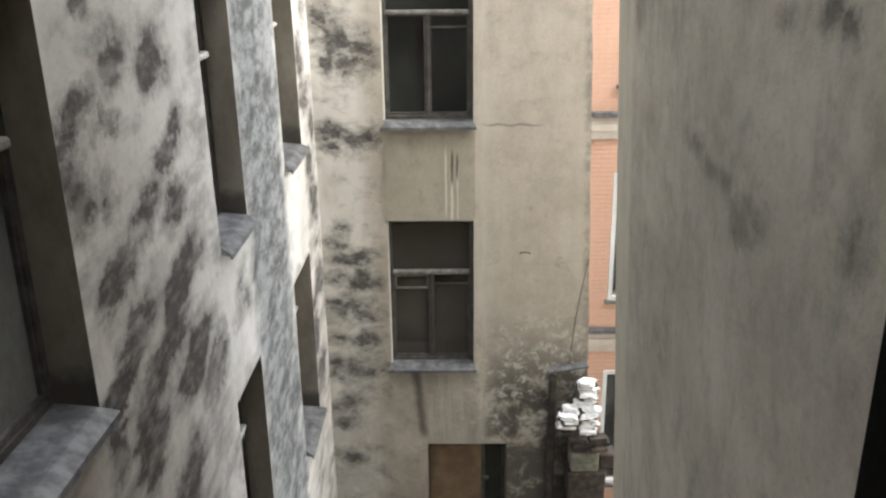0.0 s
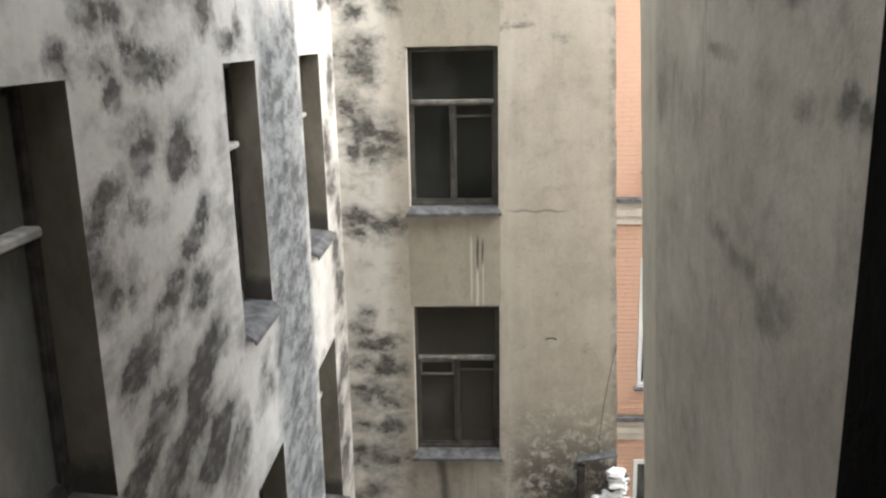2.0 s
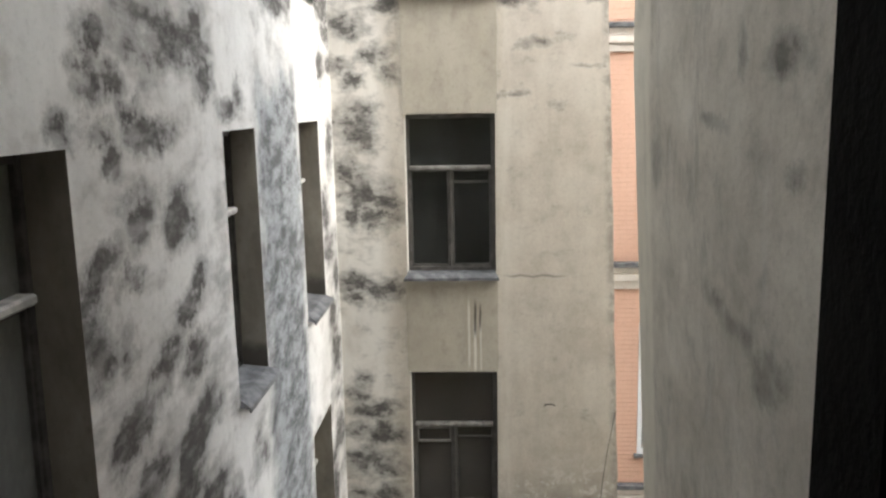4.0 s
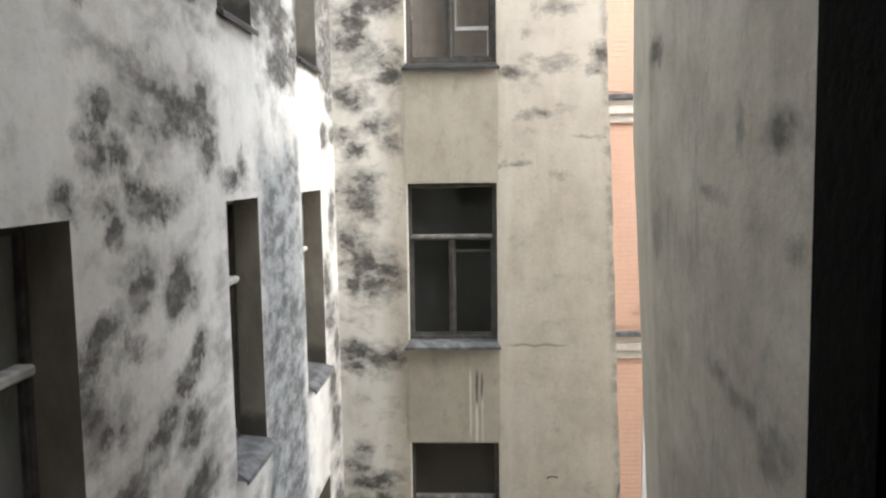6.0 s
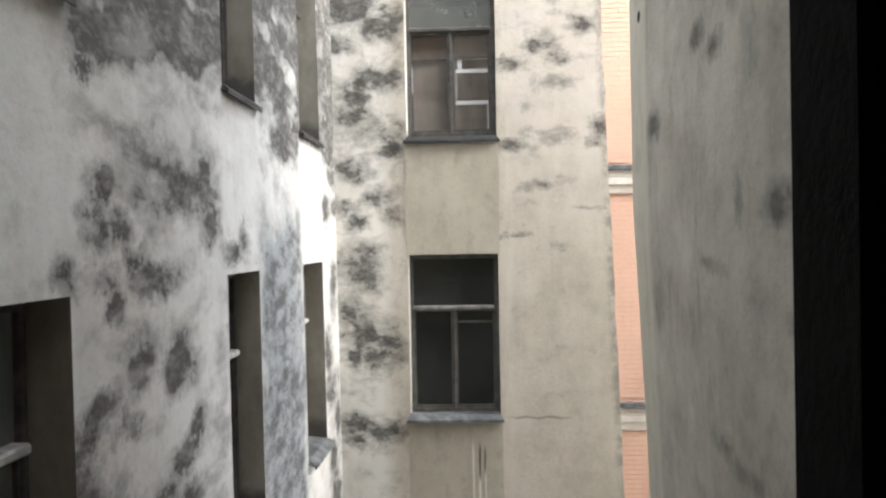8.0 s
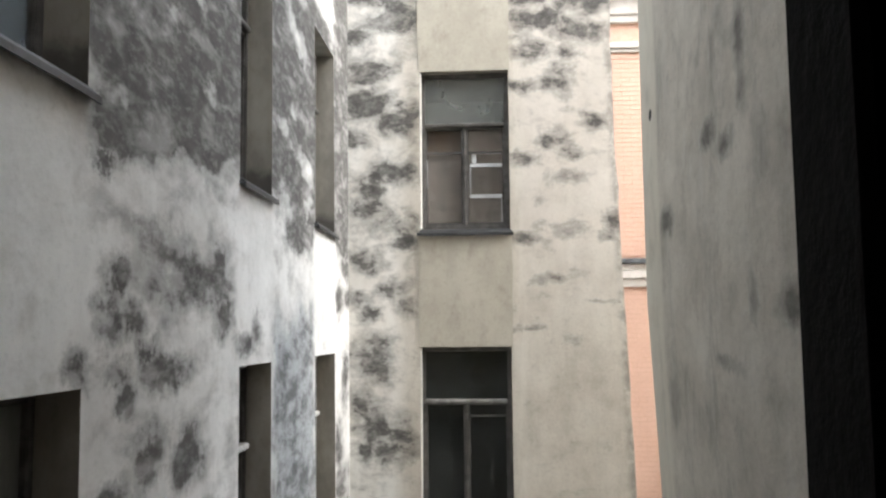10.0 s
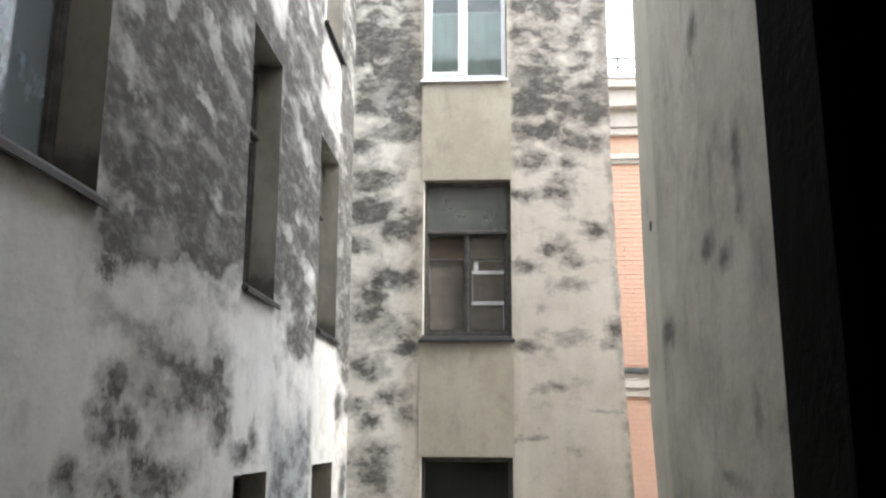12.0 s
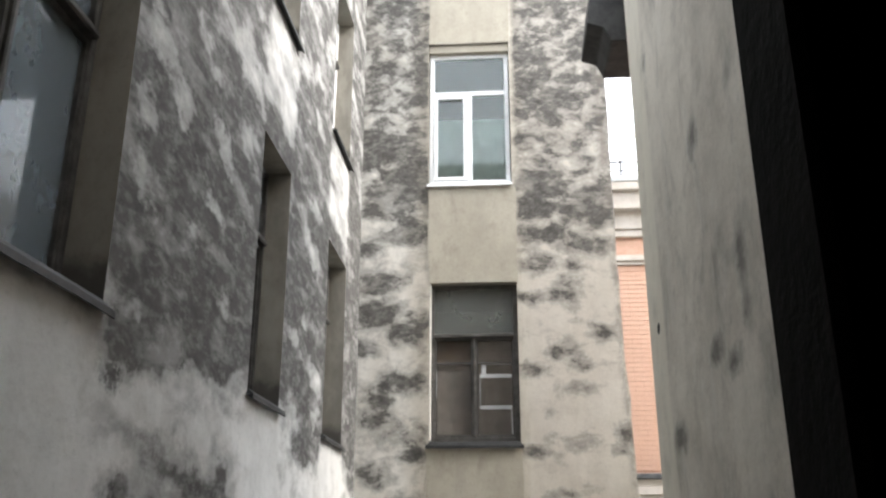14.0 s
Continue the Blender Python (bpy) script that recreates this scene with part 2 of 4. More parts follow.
LEFT_SPOTS_LOW = ((3.05, 10.56, 0.19, 0.11), (3.58, 10.49, 0.22, 0.13), (2.55, 10.38, 0.25, 0.08), (2.85, 10.31, 0.12, 0.06), (2.45, 10.00, 0.17, 0.13), (2.73, 9.96, 0.11, 0.10), (3.84, 10.08, 0.12, 0.08), (3.62, 9.94, 0.11, 0.08), (3.17, 9.67, 0.25, 0.10), (2.90, 9.58, 0.19, 0.10), (2.64, 9.48, 0.17, 0.09), (3.70, 9.62, 0.22, 0.09), (3.76, 9.15, 0.25, 0.13), (3.53, 9.07, 0.19, 0.08), (2.82, 9.12, 0.24, 0.11), (2.62, 8.99, 0.38, 0.08), (3.14, 8.80, 0.37, 0.11), (3.78, 8.58, 0.26, 0.14), (2.84, 8.46, 0.18, 0.19), (3.32, 7.89, 0.28, 0.16), (2.40, 8.69, 0.14, 0.12), (5.03, 8.47, 0.35, 0.15), (4.20, 8.30, 0.25, 0.14))
LEFT_SPOTS_HIGH = ((3.14, 11.64, 0.33, 0.12), (3.55, 11.52, 0.48, 0.15), (4.00, 11.57, 0.26, 0.17), (4.28, 11.30, 0.18, 0.11), (2.67, 11.51, 0.14, 0.07), (2.49, 11.25, 0.14, 0.09), (2.82, 11.26, 0.12, 0.08), (2.98, 11.14, 0.11, 0.06), (3.26, 10.99, 0.23, 0.08), (2.61, 11.03, 0.14, 0.06), (2.74, 10.90, 0.09, 0.07), (2.23, 11.07, 0.09, 0.08), (4.72, 11.13, 0.20, 0.07), (2.70, 12.17, 0.22, 0.10), (3.16, 12.30, 0.16, 0.08), (3.89, 12.45, 0.30, 0.14), (2.46, 11.99, 0.09, 0.04), (6.40, 12.10, 0.45, 0.15), (5.00, 11.26, 0.16, 0.11))
LEFT_SPOTS_CORNER = ((8.58, 12.29, 0.30, 0.17), (8.80, 11.96, 0.24, 0.11), (8.90, 11.60, 0.18, 0.09), (8.30, 9.98, 0.20, 0.20), (8.38, 9.51, 0.21, 0.14), (8.19, 6.65, 0.18, 0.33), (8.62, 7.15, 0.27, 0.14), (8.77, 13.84, 0.27, 0.26), (8.34, 11.57, 0.24, 0.15), (8.70, 10.70, 0.18, 0.18), (8.60, 8.20, 0.21, 0.17), (8.80, 9.10, 0.15, 0.17), (8.40, 6.05, 0.22, 0.24), (8.75, 14.90, 0.24, 0.31), (8.45, 8.75, 0.18, 0.11))
LEFT_BARE = ((2.48, 13.43, 0.17, 0.11), (2.67, 13.00, 0.19, 0.11), (3.31, 13.01, 0.15, 0.06), (2.99, 13.71, 0.18, 0.09), (3.66, 13.74, 0.20, 0.08), (2.66, 13.88, 0.18, 0.09), (3.93, 12.70, 0.13, 0.08), (3.55, 13.30, 0.16, 0.06), (6.20, 13.25, 0.30, 0.12), (6.60, 12.75, 0.26, 0.10), (5.85, 12.95, 0.18, 0.10), (6.45, 13.90, 0.30, 0.10), (4.10, 14.60, 0.30, 0.14))


def left_plaster():
    n = Nodes("left_plaster")
    c, h = plaster_base(n, (0.56, 0.55, 0.525), (0.70, 0.69, 0.665), 0.45, 0.6)
    y, z = n.axis(1), n.axis(2)
    zn = n.math("DIVIDE", z, 20.0)
    bias = n.curve(zn, ((0.0, 0.34), (0.42, 0.34), (0.48, 0.24), (0.58, 0.15), (0.602, 0.26), (0.628, 1.0), (0.66, 1.0), (0.70, 0.88), (0.80, 0.80)))
    # little soot on the replastered strips between one window and the next
    clean = None
    for ya, yb in ((0.85, 2.33), (4.50, 5.47), (7.0, 8.14)):
        for za, zb in ((7.9, 8.95), (11.2, 12.22), (14.6, 15.55)):
            one = n.math("MULTIPLY", n.band(y, ya, yb, 0.10), n.band(z, za, zb, 0.16))
            clean = one if clean is None else n.math("MAXIMUM", clean, one)
    bias = n.math("SUBTRACT", bias, n.math("MULTIPLY", clean, 0.42))
    big = n.noise((1, 0.55, 1.15), 3.6, 4, 0.55, 0.2, (0, 2.2, 0.4))
    small = n.noise((1, 0.6, 1.2), 7, 8, 0.64)
    field = n.math("ADD", n.math("MULTIPLY", big, 0.76), n.math("MULTIPLY", small, 0.24))
    field = n.math("ADD", field, n.math("MULTIPLY", bias, 0.42))
    spots = blots(n, y, z, LEFT_SPOTS_LOW, 1.0, 0.30)
    spots = blots(n, y, z, LEFT_SPOTS_HIGH, 6.0, 0.0, 0.40, spots)
    spots = blots(n, y, z, LEFT_SPOTS_CORNER, 8.0, 0.0, 0.25, spots)
    field = n.math("ADD", field, n.math("MULTIPLY", spots, 0.29))
    field = n.math("SUBTRACT", field, n.math("MULTIPLY", blots(n, y, z, LEFT_BARE, 9.0, -0.15), 0.20))
    mask = soot(n, field, 0.58, 0.55)
    c = n.mix(n.math("MULTIPLY", mask, 0.93), c, n.mix(n.step(small, 0.35, 0.65), (0.030, 0.028, 0.026), (0.066, 0.062, 0.057)))
    # the pier between the two far windows is bluish and finely mottled
    drift = n.math("MULTIPLY", n.math("SUBTRACT", n.noise((1, 0.9, 0.8), 2.6, 6, 0.65, 0.3, (2, 5, 1)), 0.5), 1.1)
    wy = n.math("ADD", y, drift)
    pier = n.math("MULTIPLY", n.band(wy, 5.45, 7.0, 0.22), n.step(n.math("ADD", z, drift), 11.7, 11.1))
    pier = n.math("MULTIPLY", pier, n.step(y, 5.2, 5.45))
    fleck = n.step(n.noise((1, 0.42, 0.95), 5.5, 9, 0.75, 0.2), 0.38, 0.62)
    c = n.mix(n.math("MULTIPLY", pier, 0.92), c, n.mix(fleck, (0.065, 0.068, 0.072), (0.30, 0.315, 0.325)))
    n.bump(n.math("ADD", h, n.math("MULTIPLY", mask, 0.2)), 0.35, 0.012)
    return n.done(c, 0.92)


RIGHT_SPOTS = ((3.38, 10.04, 0.17, 0.06), (3.02, 9.98, 0.24, 0.07), (2.75, 9.97, 0.12, 0.10), (2.50, 9.86, 0.17, 0.08), (2.32, 9.92, 0.14, 0.08), (1.32, 10.16, 0.10, 0.11), (1.79, 10.83, 0.11, 0.06), (1.62, 10.80, 0.08, 0.06), (2.16, 10.82, 0.09, 0.06), (5.68, 11.81, 0.14, 0.11), (5.03, 12.00, 0.18, 0.07), (2.93, 11.33, 0.09, 0.12), (2.45, 11.31, 0.22, 0.08), (5.66, 13.11, 0.12, 0.09), (3.75, 12.36, 0.17, 0.07), (3.40, 12.20, 0.15, 0.07), (3.02, 12.60, 0.10, 0.20), (3.38, 11.02, 0.26, 0.05), (3.87, 13.80, 0.12, 0.09), (5.29, 15.18, 0.12, 0.10))


def right_plaster():
    n = Nodes("right_plaster")
    c, h = plaster_base(n, (0.43, 0.40, 0.345), (0.62, 0.585, 0.515), 0.35, 0.6, 0.4)
    y, z = n.axis(1), n.axis(2)
    small = n.noise((1, 0.6, 0.8), 8, 8, 0.72)
    field = n.math("ADD", n.math("MULTIPLY", n.noise((1, 0.7, 0.9), 2.6, 3, 0.5, 0.2, (0, 1.3, 0.9)), 0.62), n.math("MULTIPLY", small, 0.38))
    field = n.math("ADD", field, n.math("MULTIPLY", blots(n, y, z, RIGHT_SPOTS, 4.0, 0.0, 0.26), 0.30))
    mask = soot(n, field, 0.575, 0.6)
    smear = n.step(n.noise((1, 0.9, 0.42), 2.4, 9, 0.72, 0.35, (6, 1, 2)), 0.50, 0.72)
    c = n.mix(n.math("MULTIPLY", smear, 0.55), c, (0.19, 0.185, 0.17))
    paling = n.step(n.noise((1, 1.0, 0.45), 2.8, 9, 0.72, 0.35, (1, 7, 4)), 0.50, 0.70)
    c = n.mix(n.math("MULTIPLY", paling, 0.40), c, (0.60, 0.59, 0.55))
    hole = blots(n, y, z, ((5.57, 12.93, 0.045, 0.035),), 4.0, 0.0, 0.0)
    c = n.mix(n.math("MULTIPLY", mask, 0.85), c, (0.09, 0.088, 0.08))
    # pale strip paints the daylight that the rounded corner catches from the gap
    upright_strip = n.math("MULTIPLY", n.step(n.math("ADD", y, n.math("MULTIPLY", n.noise((1, 1, 1), 1.5, 4), 0.25)), 5.35, 5.5), n.step(n.noise((1, 1, 0.4), 5, 6, 0.65), 0.25, 0.6, 0.35, 0.8))
    c = n.mix(upright_strip, c, (0.66, 0.63, 0.54))
    c = n.mix(n.step(hole, 0.25, 0.6), c, (0.012, 0.012, 0.012))
    n.bump(h, 0.4, 0.014)
    return n.done(c, 0.92)


def brick_paint():
    n = Nodes("pink_brick")
    tint = n.mix(n.noise((1, 1, 1), 3.0, 3), (0.72, 0.455, 0.335), (0.80, 0.535, 0.41))
    c = n.mix(n.step(n.noise((1, 1, 1), 40, 4, 0.7), 0.4, 0.8, 0.0, 0.4), tint, (0.54, 0.31, 0.235))
    n.bump(n.noise((1, 1, 1), 60, 4), 0.3, 0.005)
    return n.done(c, 0.9)


def simple(name, a, b, size=6.0, rough=0.8, metal=0.0, bump=0.2, spec=0.3):
    n = Nodes(name)
    f = n.noise((1, 1, 1), size, 5, 0.65)
    g = n.noise((1, 1, 1), size * 9, 3, 0.6)
    c = n.mix(n.step(f, 0.35, 0.68), a, b)
    c = n.mix(n.step(g, 0.55, 0.8, 0.0, 0.3), c, tuple(v * 0.6 for v in a))
    n.bump(n.math("ADD", f, g), bump, 0.004)
    return n.done(c, rough, metal, spec)


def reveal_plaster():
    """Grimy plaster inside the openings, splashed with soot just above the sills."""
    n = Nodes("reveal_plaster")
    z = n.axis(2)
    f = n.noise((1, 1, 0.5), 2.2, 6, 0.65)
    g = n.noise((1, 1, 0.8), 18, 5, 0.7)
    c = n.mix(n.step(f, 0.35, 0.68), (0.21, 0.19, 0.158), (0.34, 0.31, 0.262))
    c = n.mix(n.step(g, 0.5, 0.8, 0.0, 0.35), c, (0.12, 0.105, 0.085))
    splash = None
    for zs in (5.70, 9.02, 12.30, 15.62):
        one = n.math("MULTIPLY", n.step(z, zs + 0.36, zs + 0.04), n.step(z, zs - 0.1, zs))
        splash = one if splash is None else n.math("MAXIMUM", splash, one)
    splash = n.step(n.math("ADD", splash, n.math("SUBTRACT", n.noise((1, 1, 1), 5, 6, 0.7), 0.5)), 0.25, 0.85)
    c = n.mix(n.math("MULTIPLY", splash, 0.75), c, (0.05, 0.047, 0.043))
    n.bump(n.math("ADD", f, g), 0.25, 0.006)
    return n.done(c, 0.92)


def glass_material(name, tint=(0.80, 0.83, 0.81), rough=0.03, film=(0.03, 0.13), dust_tone=(0.31, 0.315, 0.295)):
    n = Nodes(name)
    t = n.tree
    clear = t.nodes.new("ShaderNodeBsdfTransparent")
    clear.inputs[0].default_value = (*tint, 1)
    gloss = t.nodes.new("ShaderNodeBsdfGlossy")
    gloss.inputs["Roughness"].default_value = rough
    fres = t.nodes.new("ShaderNodeFresnel")
    fres.inputs[0].default_value = 1.5
    mix = t.nodes.new("ShaderNodeMixShader")
    t.links.new(fres.outputs[0], mix.inputs[0])
    t.links.new(clear.outputs[0], mix.inputs[1])
    t.links.new(gloss.outputs[0], mix.inputs[2])
    # dust film, on the side windows also a stand-in for reflections
    dust = t.nodes.new("ShaderNodeBsdfDiffuse")
    dust.inputs[0].default_value = (*dust_tone, 1)
    over = t.nodes.new("ShaderNodeMixShader")
    n.put(over.inputs[0], n.step(n.noise((1, 1, 0.6), 4, 6, 0.7), 0.38, 0.75, *film))
    t.links.new(mix.outputs[0], over.inputs[1])
    t.links.new(dust.outputs[0], over.inputs[2])
    t.links.new(over.outputs[0], t.nodes["Material Output"].inputs[0])
    return n.mat


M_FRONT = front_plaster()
M_FRONT_PANEL = panel_plaster("front_panel_plaster", (0.355, 0.322, 0.262), (0.435, 0.400, 0.332))
M_LEFT = left_plaster()
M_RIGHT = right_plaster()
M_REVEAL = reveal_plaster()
M_BRICK = brick_paint()
M_MORTAR = simple("pink_mortar", (0.67, 0.42, 0.31), (0.75, 0.49, 0.375), 8.0, 0.95)
M_TRIM = simple("pale_cornice_plaster", (0.60, 0.54, 0.48), (0.72, 0.66, 0.60), 3.0, 0.9)
M_BROWN = simple("old_brown_paint", (0.055, 0.050, 0.045), (0.108, 0.101, 0.092), 9.0, 0.6)
M_GREYWOOD = simple("weathered_grey_wood", (0.13, 0.12, 0.11), (0.26, 0.25, 0.235), 12.0, 0.8)
M_TIN = simple("dull_zinc_sheet", (0.08, 0.082, 0.086), (0.20, 0.204, 0.21), 7.0, 0.6, 0.25)
M_DARKTIN = simple("dark_painted_tin", (0.022, 0.022, 0.022), (0.05, 0.049, 0.048), 5.0, 0.55, 0.2)
M_PALEWOOD = simple("bleached_flaking_paint", (0.36, 0.35, 0.33), (0.55, 0.54, 0.51), 12.0, 0.8)
M_PVC = simple("white_plastic_frame", (0.78, 0.79, 0.80), (0.84, 0.85, 0.86), 2.0, 0.35, 0.0, 0.02, 0.5)
M_GLASS = glass_material("dusty_window_glass")
M_GLASS_DUSTY = glass_material("film_covered_window_glass", (0.66, 0.70, 0.67), 0.08, (0.26, 0.48))
M_GLASS_BROWN = glass_material("grimy_brown_window_glass", (0.66, 0.64, 0.60), 0.08, (0.16, 0.34), (0.27, 0.25, 0.22))
# heavy grey film paints reflection over the dust of the lower side panes
M_GLASS_REFLECTED = glass_material("reflected_grey_window_glass", (0.6, 0.66, 0.63), 0.12, (0.50, 0.75))
# bluish film colour paints the sky reflected in the upper side panes
M_GLASS_SKY = glass_material("sky_tinted_window_glass", (0.75, 0.82, 0.85), 0.05, (0.26, 0.46), (0.42, 0.48, 0.52))
M_GLASS_PAPERED = glass_material("papered_window_glass", (0.90, 0.87, 0.84), 0.04, (0.04, 0.16), (0.33, 0.31, 0.29))
M_GLASS_CLEAN = glass_material("clean_window_glass", (0.85, 0.92, 0.90))
# near-black base colour adds to the darkness of the unlit rooms
M_ROOM = simple("dim_room_shade", (0.04, 0.038, 0.034), (0.06, 0.056, 0.05), 1.5, 0.95)
M_BOARD = simple("brown_hardboard", (0.16, 0.11, 0.07), (0.23, 0.165, 0.105), 4.0, 0.8)
M_CURTAIN = simple("pale_curtain_cloth", (0.72, 0.80, 0.77), (0.80, 0.86, 0.83), 3.0, 0.95)
M_DUSTCLOTH = simple("dusty_grey_paper", (0.34, 0.325, 0.31), (0.50, 0.48, 0.46), 3.0, 0.95)
M_TAPE = simple("white_paper_tape", (0.48, 0.48, 0.48), (0.60, 0.60, 0.60), 6.0, 0.8)
M_SNOW = simple("old_snow", (0.80, 0.82, 0.84), (0.90, 0.91, 0.92), 14.0, 0.7)
M_REDBRICK = simple("sooty_brick", (0.045, 0.038, 0.034), (0.10, 0.082, 0.072), 10.0, 0.9, 0.0, 0.5)
M_CONCRETE = simple("mossy_concrete", (0.16, 0.165, 0.13), (0.30, 0.295, 0.25), 9.0, 0.95, 0.0, 0.5)
M_DARK_PATCH = simple("dark_patch_brown", (0.045, 0.04, 0.036), (0.10, 0.09, 0.08), 8.0, 0.9, 0.0, 0.5)
M_ASPHALT = simple("courtyard_asphalt", (0.05, 0.05, 0.05), (0.09, 0.088, 0.085), 2.0, 0.9)
M_ROOF = simple("roof_sheet", (0.16, 0.165, 0.17), (0.24, 0.245, 0.25), 2.0, 0.6, 0.3)
# near-black base colour carries the shade on the frame's backlit inner side
M_BACKLIT_WOOD = simple("backlit_frame_black", (0.006, 0.0058, 0.0058), (0.011, 0.0105, 0.0105), 12.0, 0.8, 0.0, 0.2, 0.1)
M_STAIN = simple("soot_streak", (0.05, 0.047, 0.043), (0.09, 0.085, 0.08), 12.0, 0.95)
M_LIT_EDGE = simple("lit_edge_pale", (0.62, 0.60, 0.54), (0.72, 0.70, 0.64), 10.0, 0.95)


# ---- mesh helpers ----
def box(bm, x0, x1, y0, y1, z0, z1, bevel=0.0):
    r = bmesh.ops.create_cube(bm, size=1.0, matrix=Matrix.Translation(((x0 + x1) / 2, (y0 + y1) / 2, (z0 + z1) / 2)) @ Matrix.Diagonal((x1 - x0, y1 - y0, z1 - z0, 1)))
    if bevel:
        edges = list({e for v in r["verts"] for e in v.link_edges})
        bmesh.ops.bevel(bm, geom=edges, offset=bevel, segments=1, affect="EDGES")
    return r["verts"]


def boxes(*dims, bevel=0.0):
    bm = bmesh.new()
    for d in dims:
        box(bm, *d, bevel=bevel)
    return bm


def part(name, bm, material, parent=None, label=""):
    me = bpy.data.meshes.new(name)
    bm.to_mesh(me)
    bm.free()
    me.materials.append(material)
    ob = new(name, me)
    if parent is not None:
        ob.parent = parent
    if name == "pane":
        ob.visible_shadow = False
    if label:
        ob["label"] = label
    return ob


def anchor(name, label, category, at=(0, 0, 0), group="", kind=""):
    ob = new(name)
    ob.location = at
    ob.empty_display_size = 0.1
    return tagged(ob, label, category, group, kind)


def cuts(low, high, marks, gap):
    """Grid lines from low to high through all the marks, no further apart than gap."""
    pts = sorted({round(low, 4), round(high, 4), *(round(m, 4) for m in marks)})
    out = []
    for a, b in zip(pts, pts[1:]):
        k = max(1, math.ceil((b - a) / gap))
        out += [a + (b - a) * i / k for i in range(k)]
    return out + [pts[-1]]


def pierced_wall(us, vs, holes, place, thick, reveal=0):
    """A wall of quads on the grid us by vs, with openings that go through. place(u, v, d) gives the point d behind the face."""
    bm = bmesh.new()
    made = {}

    def vert(i, j, k):
        if (i, j, k) not in made:
            made[i, j, k] = bm.verts.new(place(us[i], vs[j], k * thick))
        return made[i, j, k]

    def solid(i, j):
        if not (0 <= i < len(us) - 1 and 0 <= j < len(vs) - 1):
            return False
        u, v = (us[i] + us[i + 1]) / 2, (vs[j] + vs[j + 1]) / 2
        return not any(a < u < b and c < v < d for a, b, c, d in holes)

    for i in range(len(us) - 1):
        for j in range(len(vs) - 1):
            if not solid(i, j):
                continue
            q = ((i, j), (i + 1, j), (i + 1, j + 1), (i, j + 1))
            bm.faces.new([vert(a, b, 0) for a, b in q])
            bm.faces.new([vert(a, b, 1) for a, b in reversed(q)])
            for (di, dj), (p, r) in (((0, -1), (q[0], q[1])), ((1, 0), (q[1], q[2])), ((0, 1), (q[2], q[3])), ((-1, 0), (q[3], q[0]))):
                if not solid(i + di, j + dj):
                    bm.faces.new((vert(*r, 0), vert(*p, 0), vert(*p, 1), vert(*r, 1))).material_index = reveal
    bmesh.ops.recalc_face_normals(bm, faces=bm.faces)
    return bm


# ---- the plan ----
FRONT_Y, LEFT_X = 9.0, -1.59
FRONT_WINDOWS = {"w0": (-0.25, 0.84, 2.55, 4.58), "w1": (-0.72, 0.382, 5.80, 7.82), "w2": (-0.72, 0.375, 9.07, 11.01), "w3": (-0.712, 0.382, 12.42, 14.39), "w4": (-0.745, 0.352, 15.75, 17.86)}
LEFT_COLUMNS = ((0.9, 2.28), (4.56, 5.41), (7.06, 8.08))
LEFT_STOREYS = ((2.2, 4.3), (5.70, 7.74), (9.02, 10.97), (12.30, 14.32), (15.62, 17.60))
# the last height is out of view, raised to shade the near side walls
FRONT_TOP, LEFT_TOP, RIGHT_TOP, BACK_TOP = 19.3, 19.1, 17.3, 20.5


def left_face(z):
    """The side wall leans back a little with height."""
    return -1.555 - 0.008 * max(0.0, z - 8.0)


def front_edge(z):
    """The worn outer corner of the far wall leans outwards towards its foot."""
    lean = 1.64 + 0.033 * max(0.0, 14.0 - z)
    return lean + 0.018 * noise.noise((0, 3.1, z * 2.2)) + 0.010 * noise.noise((5, 0, z * 7))


def front_place(u, v, d):
    if u > 1.55:
        u = front_edge(v)
    wob = 0.008 * noise.noise((u * 0.8, v * 0.6, 2.0)) if d == 0 else 0.0
    return (u, FRONT_Y + d + wob, v)


holes = list(FRONT_WINDOWS.values())
us = cuts(LEFT_X - 0.5, 1.6, [h[0] for h in holes] + [h[1] for h in holes] + [1.5], 0.5)
vs = cuts(0, FRONT_TOP, [h[2] for h in holes] + [h[3] for h in holes], 0.25)
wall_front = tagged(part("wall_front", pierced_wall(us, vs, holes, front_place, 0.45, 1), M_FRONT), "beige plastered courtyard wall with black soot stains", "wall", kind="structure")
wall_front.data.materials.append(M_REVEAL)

lholes = [(a, b, c, d) for a, b in LEFT_COLUMNS for c, d in LEFT_STOREYS]
us = cuts(-0.45, FRONT_Y, [h[0] for h in lholes] + [h[1] for h in lholes], 0.5)
vs = cuts(0, LEFT_TOP, [h[2] for h in lholes] + [h[3] for h in lholes], 0.5)
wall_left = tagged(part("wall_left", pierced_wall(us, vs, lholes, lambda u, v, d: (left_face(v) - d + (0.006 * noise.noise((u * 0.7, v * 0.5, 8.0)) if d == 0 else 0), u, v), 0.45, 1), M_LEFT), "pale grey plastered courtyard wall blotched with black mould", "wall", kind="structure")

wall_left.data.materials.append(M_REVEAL)


